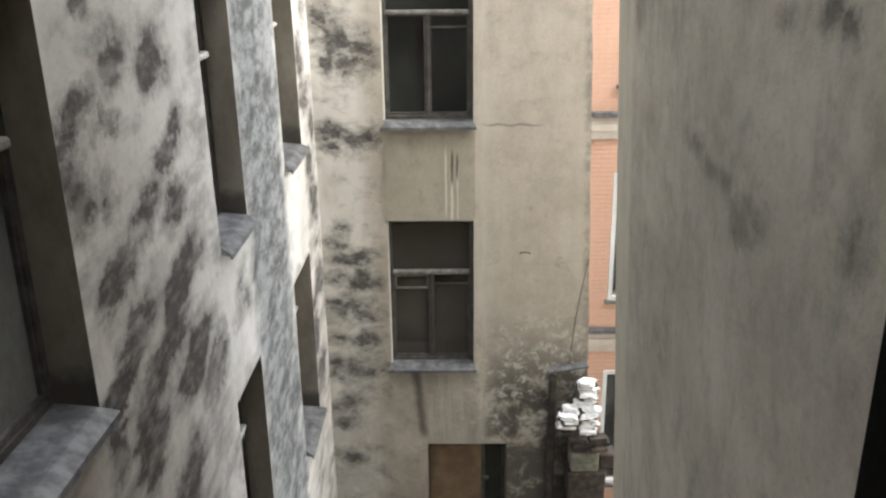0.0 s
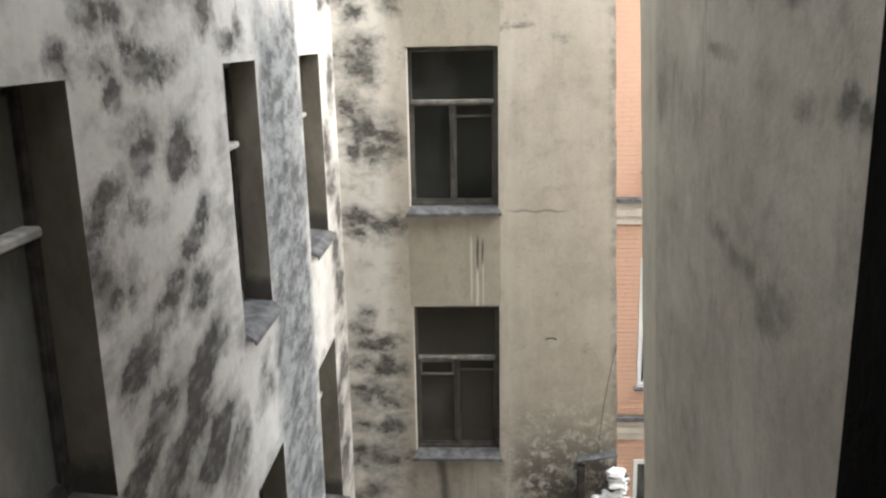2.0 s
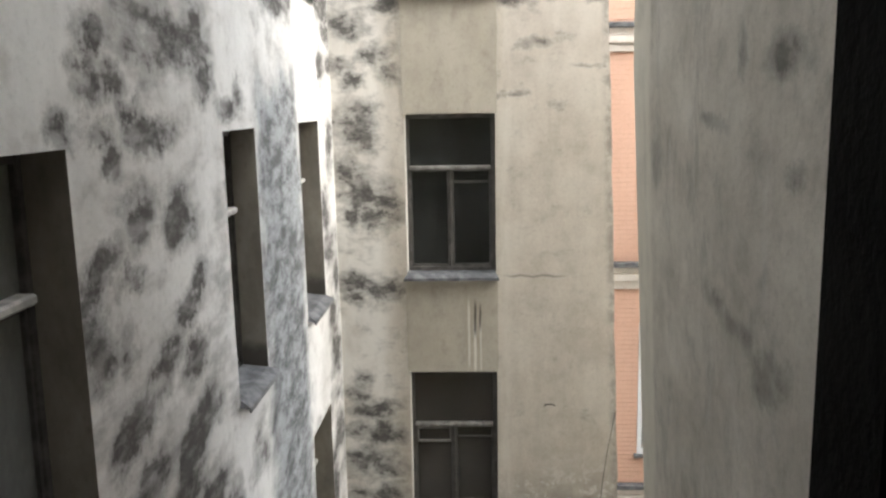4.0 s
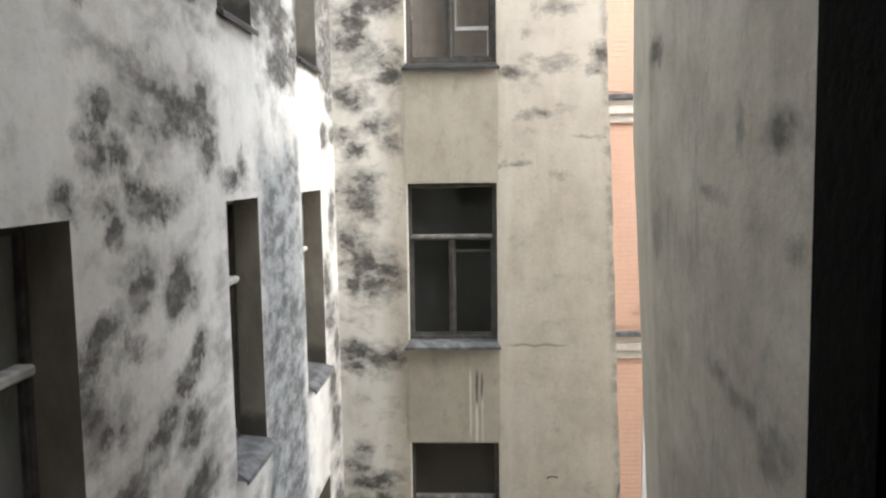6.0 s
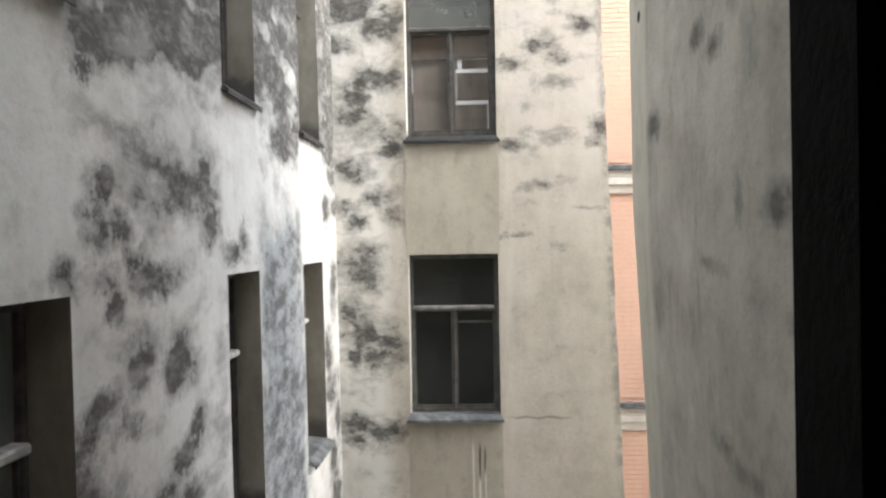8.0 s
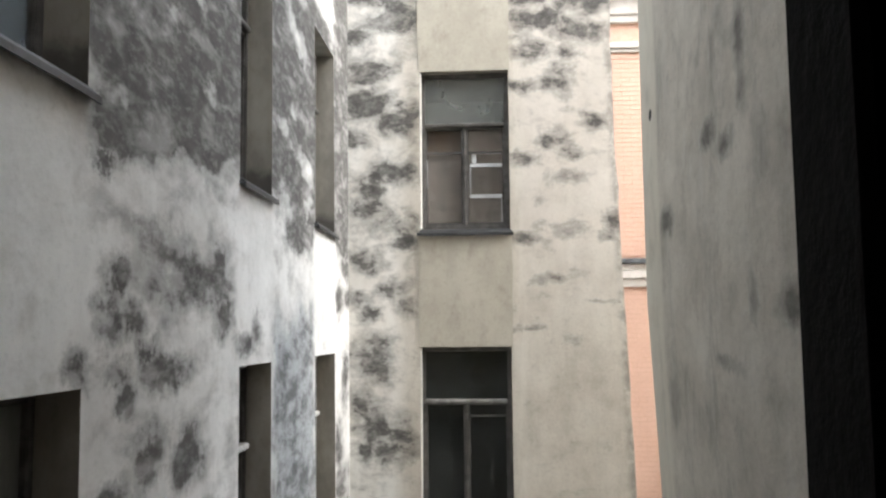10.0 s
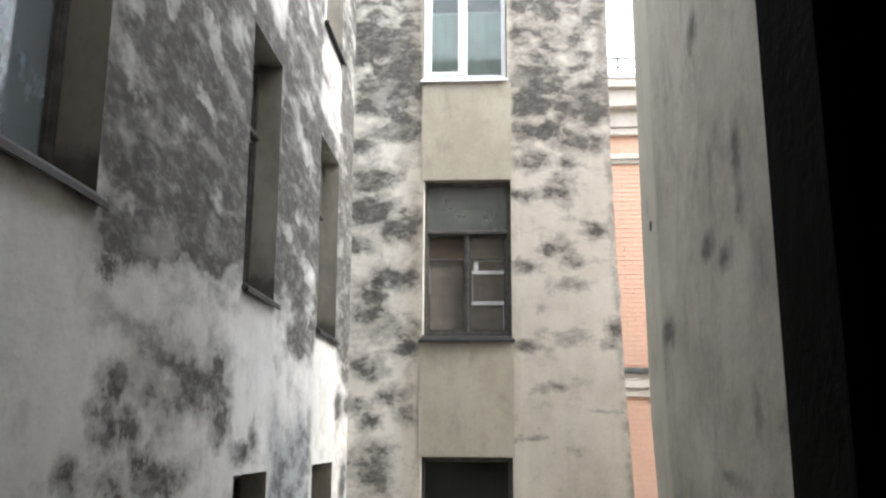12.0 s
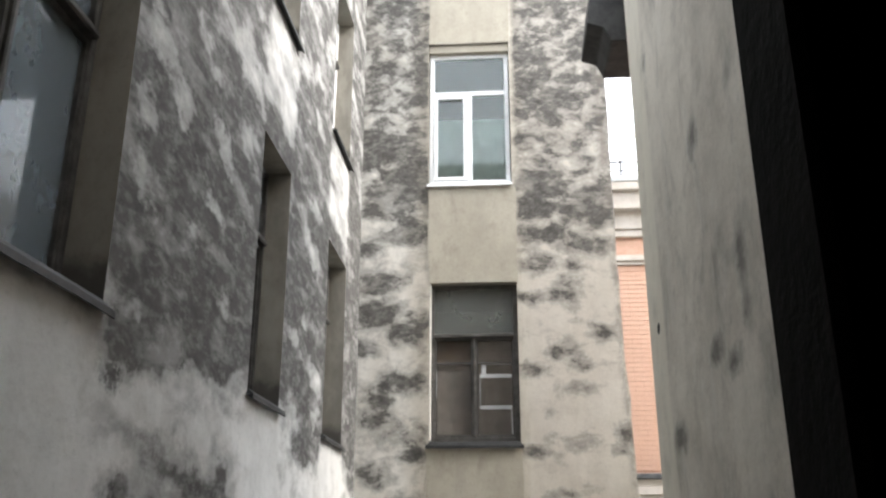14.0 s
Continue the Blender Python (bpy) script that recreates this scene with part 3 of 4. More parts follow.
def right_wall():
    """A long blind wall with a rounded outer corner; below it spreads outwards."""
    bm = bmesh.new()
    outline = [(0.0, -0.45), (0.0, 1.0), (0.0, 2.0), (0.0, 3.0), (0.0, 4.0), (0.0, 5.0)]
    r, end = 0.42, 6.36
    for k in range(9):
        a = k / 8 * math.pi / 2
        outline.append((r - r * math.cos(a), end - r + r * math.sin(a)))
    # unseen depth, added so the block keeps the sun off the nearer side wall
    outline += [(1.2, end), (3.5, end), (7.5, end), (7.5, -0.45)]
    rows = []
    zs = cuts(0, RIGHT_TOP, (), 0.4)
    for z in zs:
        spread = 0.048 * max(0.0, 11.4 - z)
        row = []
        for dx, y in outline:
            wob = 0.012 * noise.noise((y * 0.8, z * 0.5, 1.0)) if dx < 1.0 else 0.0
            row.append(bm.verts.new((1.468 + dx + wob + spread * max(0.0, min(1.0, (y - 1.5) / 4.8)), y, z)))
        rows.append(row)
    for a, b in zip(rows, rows[1:]):
        for i in range(len(outline)):
            j = (i + 1) % len(outline)
            bm.faces.new((a[i], a[j], b[j], b[i]))
    bm.faces.new(rows[-1])
    bmesh.ops.recalc_face_normals(bm, faces=bm.faces)
    for f in bm.faces:
        f.smooth = True
    return bm


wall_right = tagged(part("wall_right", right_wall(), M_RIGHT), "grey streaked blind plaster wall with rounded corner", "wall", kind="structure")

# the ground of the court, one sheet to the horizon
ground = tagged(part("ground", boxes((-900, 900, -900, 900, -0.5, 0.0)), M_ASPHALT), "dark asphalt courtyard ground", "ground", kind="structure")

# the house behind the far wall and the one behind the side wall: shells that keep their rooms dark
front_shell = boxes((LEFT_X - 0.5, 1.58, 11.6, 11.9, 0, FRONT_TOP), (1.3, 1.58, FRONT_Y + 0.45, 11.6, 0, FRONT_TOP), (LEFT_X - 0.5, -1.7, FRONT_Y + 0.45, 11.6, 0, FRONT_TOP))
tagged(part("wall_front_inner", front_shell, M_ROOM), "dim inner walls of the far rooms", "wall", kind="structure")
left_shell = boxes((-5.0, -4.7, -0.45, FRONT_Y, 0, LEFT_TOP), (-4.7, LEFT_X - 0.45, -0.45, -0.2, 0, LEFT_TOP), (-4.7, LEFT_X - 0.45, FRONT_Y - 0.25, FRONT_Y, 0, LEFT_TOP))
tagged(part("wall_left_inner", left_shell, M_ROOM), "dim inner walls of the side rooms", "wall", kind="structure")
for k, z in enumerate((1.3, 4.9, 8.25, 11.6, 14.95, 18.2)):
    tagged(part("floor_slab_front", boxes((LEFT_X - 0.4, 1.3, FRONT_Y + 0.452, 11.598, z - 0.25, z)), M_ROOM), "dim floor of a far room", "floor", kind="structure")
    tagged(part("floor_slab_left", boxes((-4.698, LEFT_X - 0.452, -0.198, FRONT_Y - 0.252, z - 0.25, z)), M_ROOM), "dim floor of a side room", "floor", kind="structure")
# added out of view: keeps low sun and sky off the lower storeys
tagged(part("sun_blocker_east", boxes((14.0, 14.6, -6.0, 11.0, 0, 19.0)), M_RIGHT), "added unseen wall that blocks low light from the east", "wall", kind="structure")
tagged(part("roof_front", boxes((LEFT_X - 0.6, 1.8, FRONT_Y - 0.25, 12.1, FRONT_TOP, FRONT_TOP + 0.15)), M_ROOF), "grey sheet roof edge", "roof", kind="structure")
tagged(part("roof_left", boxes((-5.2, LEFT_X + 0.25, -0.5, FRONT_Y - 0.27, LEFT_TOP, LEFT_TOP + 0.15)), M_ROOF), "grey sheet roof edge", "roof", kind="structure")

# ---- the stair room from which the court is seen ----
def back_wall():
    """Thick wall with a splayed window opening."""
    bm = bmesh.new()
    inner, outer = (-0.75, 0.41, 10.30, 12.35), (-1.15, 0.78, 10.20, 12.60)
    y0, y1 = -1.05, -0.45
    def ring(x0, x1, z0, z1, y):
        return [bm.verts.new(p) for p in ((x0, y, z0), (x1, y, z0), (x1, y, z1), (x0, y, z1))]
    big0, big1 = ring(-5.0, 9.0, 0, BACK_TOP, y0), ring(-5.0, 9.0, 0, BACK_TOP, y1)
    in0, in1 = ring(*inner, y0), ring(*outer, y1)
    for a, b in ((big0, in0), (big1, in1), (in0, in1), (big0, big1)):
        for i in range(4):
            j = (i + 1) % 4
            bm.faces.new((a[i], a[j], b[j], b[i]))
    bmesh.ops.recalc_face_normals(bm, faces=bm.faces)
    return bm


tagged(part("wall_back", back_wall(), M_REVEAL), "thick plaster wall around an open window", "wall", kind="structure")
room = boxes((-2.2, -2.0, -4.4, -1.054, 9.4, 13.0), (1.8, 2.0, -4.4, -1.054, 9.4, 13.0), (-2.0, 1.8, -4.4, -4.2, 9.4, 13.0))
tagged(part("wall_stair_room", room, M_ROOM), "dim stair room walls, unlit darkness in their colour", "wall", kind="structure")
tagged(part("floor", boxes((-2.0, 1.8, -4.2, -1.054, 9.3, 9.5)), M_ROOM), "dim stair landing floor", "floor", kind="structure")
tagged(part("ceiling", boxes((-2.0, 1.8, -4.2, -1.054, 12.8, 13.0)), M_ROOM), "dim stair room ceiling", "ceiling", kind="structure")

frame_near = anchor("window_1", "black-brown wooden window frame of the open stair window, darkened for backlight", "window", (0.36, -1.05, 10.30), kind="structure")
def near_box(*d, bevel=0.004):
    bm = boxes(d, bevel=bevel)
    bmesh.ops.translate(bm, verts=bm.verts, vec=(-0.36, 1.05, -10.30))
    return bm
part("stile", near_box(0.317, 0.43, -1.11, -1.05, 10.30, 12.35), M_BACKLIT_WOOD, frame_near)
# thin moulding on the stile
part("upright_strip", near_box(0.345, 0.365, -1.12, -1.112, 10.34, 12.30), M_BACKLIT_WOOD, frame_near)
part("stile", near_box(-0.78, -0.68, -1.11, -1.05, 10.30, 12.35), M_BACKLIT_WOOD, frame_near)
part("top_rail", near_box(-0.678, 0.315, -1.11, -1.05, 12.25, 12.35), M_BACKLIT_WOOD, frame_near)
part("bottom_rail", near_box(-0.678, 0.315, -1.11, -1.05, 10.30, 10.38), M_BACKLIT_WOOD, frame_near)


# ---- windows of the court ----
def tin_sill(x0, x1, depth, drop, lip, seed, inner=0.10):
    """A bent sheet that slopes outwards, with a turned-down lip and a slightly bowed edge. Local: x along, -y outwards."""
    bm = bmesh.new()
    n = 8
    rows = []
    for i in range(n + 1):
        x = x0 + (x1 - x0) * i / n
        bow = 0.008 * noise.noise((x * 3, seed, 0))
        xi = min(max(x, x0 + 0.045), x1 - 0.045)
        rows.append([(xi, inner, 0.03), (xi, 0.0, 0.008), (x, -depth, -drop + bow), (x, -depth - 0.004, -drop - lip + bow), (x, -depth + 0.008, -drop - lip + bow), (x, -depth + 0.012, -drop - 0.012 + bow), (xi, inner, -0.01)])
    vs = [[bm.verts.new(p) for p in r] for r in rows]
    for a, b in zip(vs, vs[1:]):
        for i in range(7):
            j = (i + 1) % 7
            bm.faces.new((a[i], b[i], b[j], a[j]))
    bm.faces.new(vs[0])
    bm.faces.new(list(reversed(vs[-1])))
    bmesh.ops.recalc_face_normals(bm, faces=bm.faces)
    return bm


def cloth(x0, x1, y, z0, z1, folds, deep, seed):
    bm = bmesh.new()
    n, rows = 36, []
    for i in range(n + 1):
        u = i / n
        x = x0 + (x1 - x0) * u
        d = deep * math.sin(u * folds * 2 * math.pi + seed) + 0.5 * deep * noise.noise((u * 9, seed, 0))
        rows.append((bm.verts.new((x, y + d, z0)), bm.verts.new((x, y + d * 0.6, z1))))
    for a, b in zip(rows, rows[1:]):
        bm.faces.new((a[0], b[0], b[1], a[1]))
    bmesh.ops.solidify(bm, geom=bm.faces[:], thickness=0.004)
    return bm


def old_window(name, label, w, h, recess, wood, transom=0.345, vent="", mid=0.5, glass=None, transom_mat=None, sill=True, sill_mat=None, sill_out=0.09, two=True, drop=0.15, edge=False, top_glass=None):
    """A weathered casement window. Local: x across from 0 to w, z from 0 to h, +y into the wall."""
    glass = glass or M_GLASS
    root = anchor(name, label, "window", kind="structure")
    y0, y1, b = recess, recess + 0.07, 0.055
    for d in ((0, b, y0, y1, 0, h), (w - b, w, y0, y1, 0, h)):
        part("jamb", boxes(d, bevel=0.006), wood, root)
    part("head", boxes((b, w - b, y0, y1, h - b, h), bevel=0.006), wood, root)
    part("bottom_rail", boxes((b, w - b, y0, y1, 0, b + 0.015), bevel=0.006), wood, root)
    zt = h * (1 - transom)
    part("transom", boxes((b, w - b, y0 - 0.045, y1, zt - 0.022, zt + 0.028), bevel=0.012), transom_mat or M_GREYWOOD, root, "grey weathered transom bar")
    part("pane", boxes((b, w - b, y0 + 0.035, y0 + 0.039, zt + 0.03, h - b)), top_glass or glass, root)
    xm = w * mid
    if two:
        part("mullion", boxes((xm - 0.018, xm + 0.018, y0 - 0.012, y1, b + 0.016, zt - 0.023), bevel=0.008), wood, root)
        spans = ((b, xm - 0.019), (xm + 0.019, w - b))
    else:
        spans = ((b, w - b),)
    for k, (a, c) in enumerate(spans):
        s, zb, ze = 0.024, b + 0.017, zt - 0.024
        sash = part("sash", boxes((a, a + s, y0 + 0.012, y1 - 0.008, zb, ze), (c - s, c, y0 + 0.012, y1 - 0.008, zb, ze), (a + s, c - s, y0 + 0.012, y1 - 0.008, zb, zb + s + 0.01), (a + s, c - s, y0 + 0.012, y1 - 0.008, ze - s, ze)), wood, root)
        part("pane", boxes((a + s, c - s, y0 + 0.035, y0 + 0.039, zb + s + 0.01, ze - s)), glass, sash)
        if "lr"[k] in vent:
            zv = ze - drop
            part("glazing_bar", boxes((a + s, c - s, y0 + 0.010, y0 + 0.034, zv - 0.011, zv + 0.011)), wood, sash)
        if "LR"[k] in vent:
            zv, e = ze - 0.21, 0.018
            part("vent_frame", boxes((a + s, a + s + e, y0 - 0.012, y0 + 0.030, zv, ze - 0.02), (c - s - e, c - s, y0 - 0.012, y0 + 0.030, zv, ze - 0.02), (a + s + e, c - s - e, y0 - 0.012, y0 + 0.030, zv, zv + e), (a + s + e, c - s - e, y0 - 0.012, y0 + 0.030, ze - 0.02 - e, ze - 0.02)), M_GREYWOOD, sash, "small grey opening vent frame")
    if edge:
        # pale strip paints sunlight on the left edge of the opening
        part("lit_edge", boxes((0.001, 0.017, 0.004, y0 - 0.002, 0.03, h - 0.002), bevel=0.004), M_LIT_EDGE, root, "pale strip painted as the sunlit edge of the opening")
    if sill:
        bm = tin_sill(-0.035, w + 0.035, sill_out, 0.035, 0.035, w * 7 + h, recess + 0.02)
        bmesh.ops.translate(bm, verts=bm.verts, vec=(0, 0, -0.002))
        part("window_sill", bm, sill_mat or M_TIN, root, "bent sheet metal sill")
    return root


def front_at(key):
    x0, x1, z0, z1 = FRONT_WINDOWS[key]
    return pose(x0, FRONT_Y, z0), x1 - x0, z1 - z0


m, w, h = front_at("w1")
ob = old_window("window_2", "brown wooden window with a small vent and dark panes", w, h, 0.11, M_BROWN, 0.36, "Lr", 0.5, M_GLASS_BROWN, edge=True)
ob.matrix_world = m
part("handle", boxes((w * 0.5 + 0.045, w * 0.5 + 0.065, 0.085, 0.115, h * 0.27, h * 0.36), bevel=0.004), M_DARKTIN, ob)
m, w, h = front_at("w2")
ob = old_window("window_3", "grey-brown wooden window with dark dusty panes", w, h, 0.11, M_BROWN, 0.335, "r", edge=True)
ob.matrix_world = m
m, w, h = front_at("w3")
ob = old_window("window_4", "brown wooden window with taped and papered panes", w, h, 0.11, M_BROWN, 0.335, "lr", 0.5, M_GLASS_PAPERED, M_BROWN, sill_mat=M_DARKTIN, sill_out=0.06, drop=0.31, edge=True, top_glass=M_GLASS_DUSTY)
ob.matrix_world = m
zt = h * 0.665
for x0, x1 in ((0.085, w * 0.5 - 0.03), (w * 0.5 + 0.03, w - 0.085)):
    part("paper", boxes((x0, x1, 0.165, 0.169, 0.08, zt - 0.345)), M_DUSTCLOTH, ob, "dusty grey paper behind the pane")
part("paper", boxes((w * 0.5 + 0.03, w - 0.085, 0.165, 0.169, zt - 0.343, zt - 0.05)), M_DUSTCLOTH, ob, "dusty grey paper behind the pane")
part("paper", boxes((0.085, w * 0.5 - 0.03, 0.165, 0.169, zt - 0.343, zt - 0.05)), M_BOARD, ob, "dark brown card behind the small pane")
for x0, x1, z0, z1 in ((0.635, 0.69, 0.845, 0.98), (0.61, 1.00, 0.795, 0.84), (0.61, 1.00, 0.41, 0.455), (0.61, 0.62, 0.458, 0.792), (0.99, 1.00, 0.10, 0.405), (0.695, 1.00, 0.955, 0.967), (0.075, 0.085, 0.55, 0.90)):
    part("tape", boxes((x0, x1, 0.1405, 0.1435, z0, z1)), M_TAPE, ob, "white paper tape strip")

# the boarded opening near the foot of the far wall
m, w, h = front_at("w0")
ob = anchor("window_5", "window opening half closed with brown board", "window", kind="structure")
part("board", boxes((0.02, w * 0.68, 0.10, 0.12, 0.0, h - 0.01), bevel=0.003), M_BOARD, ob, "warped brown hardboard sheet")
part("jamb", boxes((w * 0.68 + 0.005, w * 0.68 + 0.055, 0.12, 0.18, 0, h - 0.01), bevel=0.004), M_BROWN, ob)
part("jamb", boxes((w - 0.06, w - 0.01, 0.12, 0.18, 0, h - 0.01), bevel=0.004), M_BROWN, ob)
part("pane", boxes((w * 0.68 + 0.056, w - 0.061, 0.15, 0.154, 0.02, h - 0.02)), M_GLASS, ob)
part("bracket", boxes((w * 0.70, w * 0.78, 0.06, 0.10, h - 0.62, h - 0.58), bevel=0.004), M_TIN, ob)
ob.matrix_world = m

# the white plastic window at the top
m, w, h = front_at("w4")
ob = anchor("window_6", "white plastic window with pale curtains", "window", kind="structure")
f, y0, y1, zt = 0.06, 0.10, 0.16, h * 0.655
for d in ((0.01, 0.01 + f, y0, y1, 0.03, h - 0.12), (w - f - 0.01, w - 0.01, y0, y1, 0.03, h - 0.12)):
    part("jamb", boxes(d, bevel=0.006), M_PVC, ob)
part("head", boxes((0.012 + f, w - f - 0.012, y0, y1, h - 0.12 - f, h - 0.12), bevel=0.006), M_PVC, ob)
part("bottom_rail", boxes((0.012 + f, w - f - 0.012, y0, y1, 0.03, 0.03 + f), bevel=0.006), M_PVC, ob)
part("transom", boxes((0.012 + f, w - f - 0.012, y0, y1, zt - 0.035, zt + 0.035), bevel=0.006), M_PVC, ob)
part("mullion", boxes((w * 0.5 - 0.035, w * 0.5 + 0.035, y0, y1, 0.032 + f, zt - 0.036), bevel=0.006), M_PVC, ob)
a, c, zb, ze, s = 0.015 + f, w * 0.5 - 0.038, 0.035 + f, zt - 0.038, 0.045
sash = part("sash", boxes((a, a + s, y0 - 0.015, y1 - 0.01, zb, ze), (c - s, c, y0 - 0.015, y1 - 0.01, zb, ze), (a + s, c - s, y0 - 0.015, y1 - 0.01, zb, zb + s), (a + s, c - s, y0 - 0.015, y1 - 0.01, ze - s, ze)), M_PVC, ob)
part("pane", boxes((a + s, c - s, y0 + 0.02, y0 + 0.024, zb + s, ze - s)), M_GLASS_CLEAN, sash)
part("pane", boxes((w * 0.5 + 0.036, w - f - 0.012, y0 + 0.02, y0 + 0.024, 0.032 + f, zt - 0.036)), M_GLASS_CLEAN, ob)
part("pane", boxes((0.012 + f, w - f - 0.012, y0 + 0.02, y0 + 0.024, zt + 0.036, h - 0.121 - f)), M_GLASS_CLEAN, ob)
part("window_sill", tin_sill(-0.01, w + 0.01, 0.05, 0.02, 0.03, 3.0), M_PVC, ob, "white metal sill")
part("lintel_board", boxes((0.005, w - 0.005, 0.03, 0.20, h - 0.118, h - 0.004), bevel=0.006), M_FRONT_PANEL, ob)
ob.matrix_world = m
for x0, x1, seed in ((-0.70, -0.21, 0.4), (-0.18, 0.31, 2.0)):
    tagged(part("curtain", cloth(x0, x1, FRONT_Y + 0.24, 15.80, 16.78, 4, 0.004, seed), M_CURTAIN), "pale green curtain hanging behind the white window", "curtain", "curtains of the white window")
tagged(part("curtain_rail", boxes((-0.73, 0.33, FRONT_Y + 0.225, FRONT_Y + 0.255, 16.782, 16.80), bevel=0.004), M_PVC), "thin white curtain rail above pale curtains", "curtain rail")

# side wall windows: local x runs along the wall away from the stair, local +y goes into the wall
num = 7
for ci, (ya, yb) in enumerate(LEFT_COLUMNS):
    for si, (za, zb) in enumerate(LEFT_STOREYS):
        if si == 0:
            continue
        upper = si >= 3
        wood = M_PVC if (si == 4 and ci == 2) else M_BROWN
        label = "dark brown wooden window deep in the wall" if not upper else "brown wooden window with pale sky in its panes"
        ob = old_window("window_%d" % num, label, yb - ya, zb - za, 0.21, wood, 0.33, "", 0.5, M_GLASS_SKY if upper else M_GLASS_REFLECTED, M_BROWN if upper else M_PALEWOOD, True, M_DARKTIN if upper else M_TIN, 0.05 if upper else 0.085)
        ob.matrix_world = Matrix.Translation((left_face(za), ya, za)) @ Matrix(((0, -1, 0, 0), (1, 0, 0, 0), (0, 0, 1, 0), (0, 0, 0, 1)))
        num += 1

# white cloths hung inside the near upper window
tagged(part("curtain", cloth(0, 1.2, 0, 0, 1.9, 6, 0.02, 1.0), M_CURTAIN), "pale curtain behind the brown side window", "curtain").matrix_world = Matrix.Translation((LEFT_X - 0.36, 0.96, 12.36)) @ Matrix(((0, -1, 0, 0), (1, 0, 0, 0), (0, 0, 1, 0), (0, 0, 0, 1)))


# ---- smoother replastered panels under the windows ----
def panel(axis, lo, hi, z0, z1, seed):
    """A skim of plaster a few millimetres proud, with a wavering edge."""
    bm = bmesh.new()
    n, k = 6, max(4, int((z1 - z0) / 0.12))
    def pt(i, j, d):
        u, z = lo + (hi - lo) * i / n, z0 + (z1 - z0) * j / k
        if i in (0, n):
            u += 0.012 * noise.noise((seed, z * 2.3, i))
        if j in (0, k):
            z += 0.002
        if axis == "y":
            return (u, FRONT_Y - 0.010 + d, z)
        return (left_face(z) + 0.016 - d, u, z)
    face = [[bm.verts.new(pt(i, j, 0)) for j in range(k + 1)] for i in range(n + 1)]
    back = [[bm.verts.new(pt(i, j, 0.02)) for j in range(k + 1)] for i in range(n + 1)]
    for i in range(n):
        for j in range(k):
            bm.faces.new((face[i][j], face[i + 1][j], face[i + 1][j + 1], face[i][j + 1]))
    for i in range(n):
        bm.faces.new((face[i][0], face[i + 1][0], back[i + 1][0], back[i][0]))
        bm.faces.new((face[i][k], face[i + 1][k], back[i + 1][k], back[i][k]))
    for j in range(k):
        bm.faces.new((face[0][j], face[0][j + 1], back[0][j + 1], back[0][j]))
        bm.faces.new((face[n][j], face[n][j + 1], back[n][j + 1], back[n][j]))
    bmesh.ops.recalc_face_normals(bm, faces=bm.faces)
    return bm


keys = ("w1", "w2", "w3", "w4")
for a, b in zip(keys, keys[1:]):
    A, B = FRONT_WINDOWS[a], FRONT_WINDOWS[b]
    part("plaster_panel", panel("y", -0.735, 0.395, A[3] + 0.004, B[2] - 0.085, A[3]), M_FRONT_PANEL, wall_front, "smooth clean beige plaster under a window")
part("plaster_panel", panel("y", -0.735, 0.365, FRONT_WINDOWS["w4"][3] + 0.01, 19.0, 3.3), M_FRONT_PANEL, wall_front, "smooth clean beige plaster above a window")


# ---- the brick house beyond the gap ----
house = anchor("brick_house", "salmon brick house with pale cornices and white windows", "house", (4.0, 12.2, 0))
def at_house(bm):
    bmesh.ops.translate(bm, verts=bm.verts, vec=(-4.0, -12.2, 0))
    return bm
HX0, HX1, HY, HTOP = 1.0, 7.0, 12.2, 16.3
HOUSE_STOREYS = ((1.75, 4.05), (5.39, 7.61), (9.02, 11.24), (12.75, 14.95))
hcols = ((2.72, 3.75), (4.78, 5.81))
hh = [(a, b, c, d) for a, b in hcols for c, d in HOUSE_STOREYS]
bm = pierced_wall(cuts(HX0, HX1, [v for c in hcols for v in c], 2.0), cuts(0, HTOP, [v for s in HOUSE_STOREYS for v in s], 2.0), hh, lambda u, v, d: (u, HY + d, v), 0.4)
house_wall = part("wall", at_house(bm), M_MORTAR, house, "salmon painted brick wall")
part("inner_wall", at_house(boxes((HX0, HX1, 16.0, 16.3, 0, HTOP), (HX0, HX0 + 0.3, HY + 0.402, 15.998, 0, HTOP), (HX1 - 0.3, HX1, HY + 0.402, 15.998, 0, HTOP))), M_ROOM, house)
def snow_roof():
    """A pitched roof under a thick even layer of snow."""
    bm = bmesh.new()
    prof = ((HY - 0.38, 16.95), (HY - 0.40, 17.02), (HY - 0.20, 17.12), (15.0, 19.30), (17.8, 17.10), (17.8, 16.95))
    ends = [[bm.verts.new((x, y, z)) for y, z in prof] for x in (HX0 - 0.1, HX1 + 0.2)]
    for i in range(len(prof)):
        j = (i + 1) % len(prof)
        bm.faces.new((ends[0][i], ends[0][j], ends[1][j], ends[1][i]))
    bm.faces.new(ends[0])
    bm.faces.new(list(reversed(ends[1])))
    bmesh.ops.recalc_face_normals(bm, faces=bm.faces)
    return bm


part("roof", at_house(snow_roof()), M_SNOW, house, "pitched roof under white snow")
part("roof_ridge", at_house(boxes((HX0 - 0.1, HX1 + 0.2, 14.9, 15.1, 19.27, 19.36), bevel=0.01)), M_TRIM, house, "pale ridge capping")

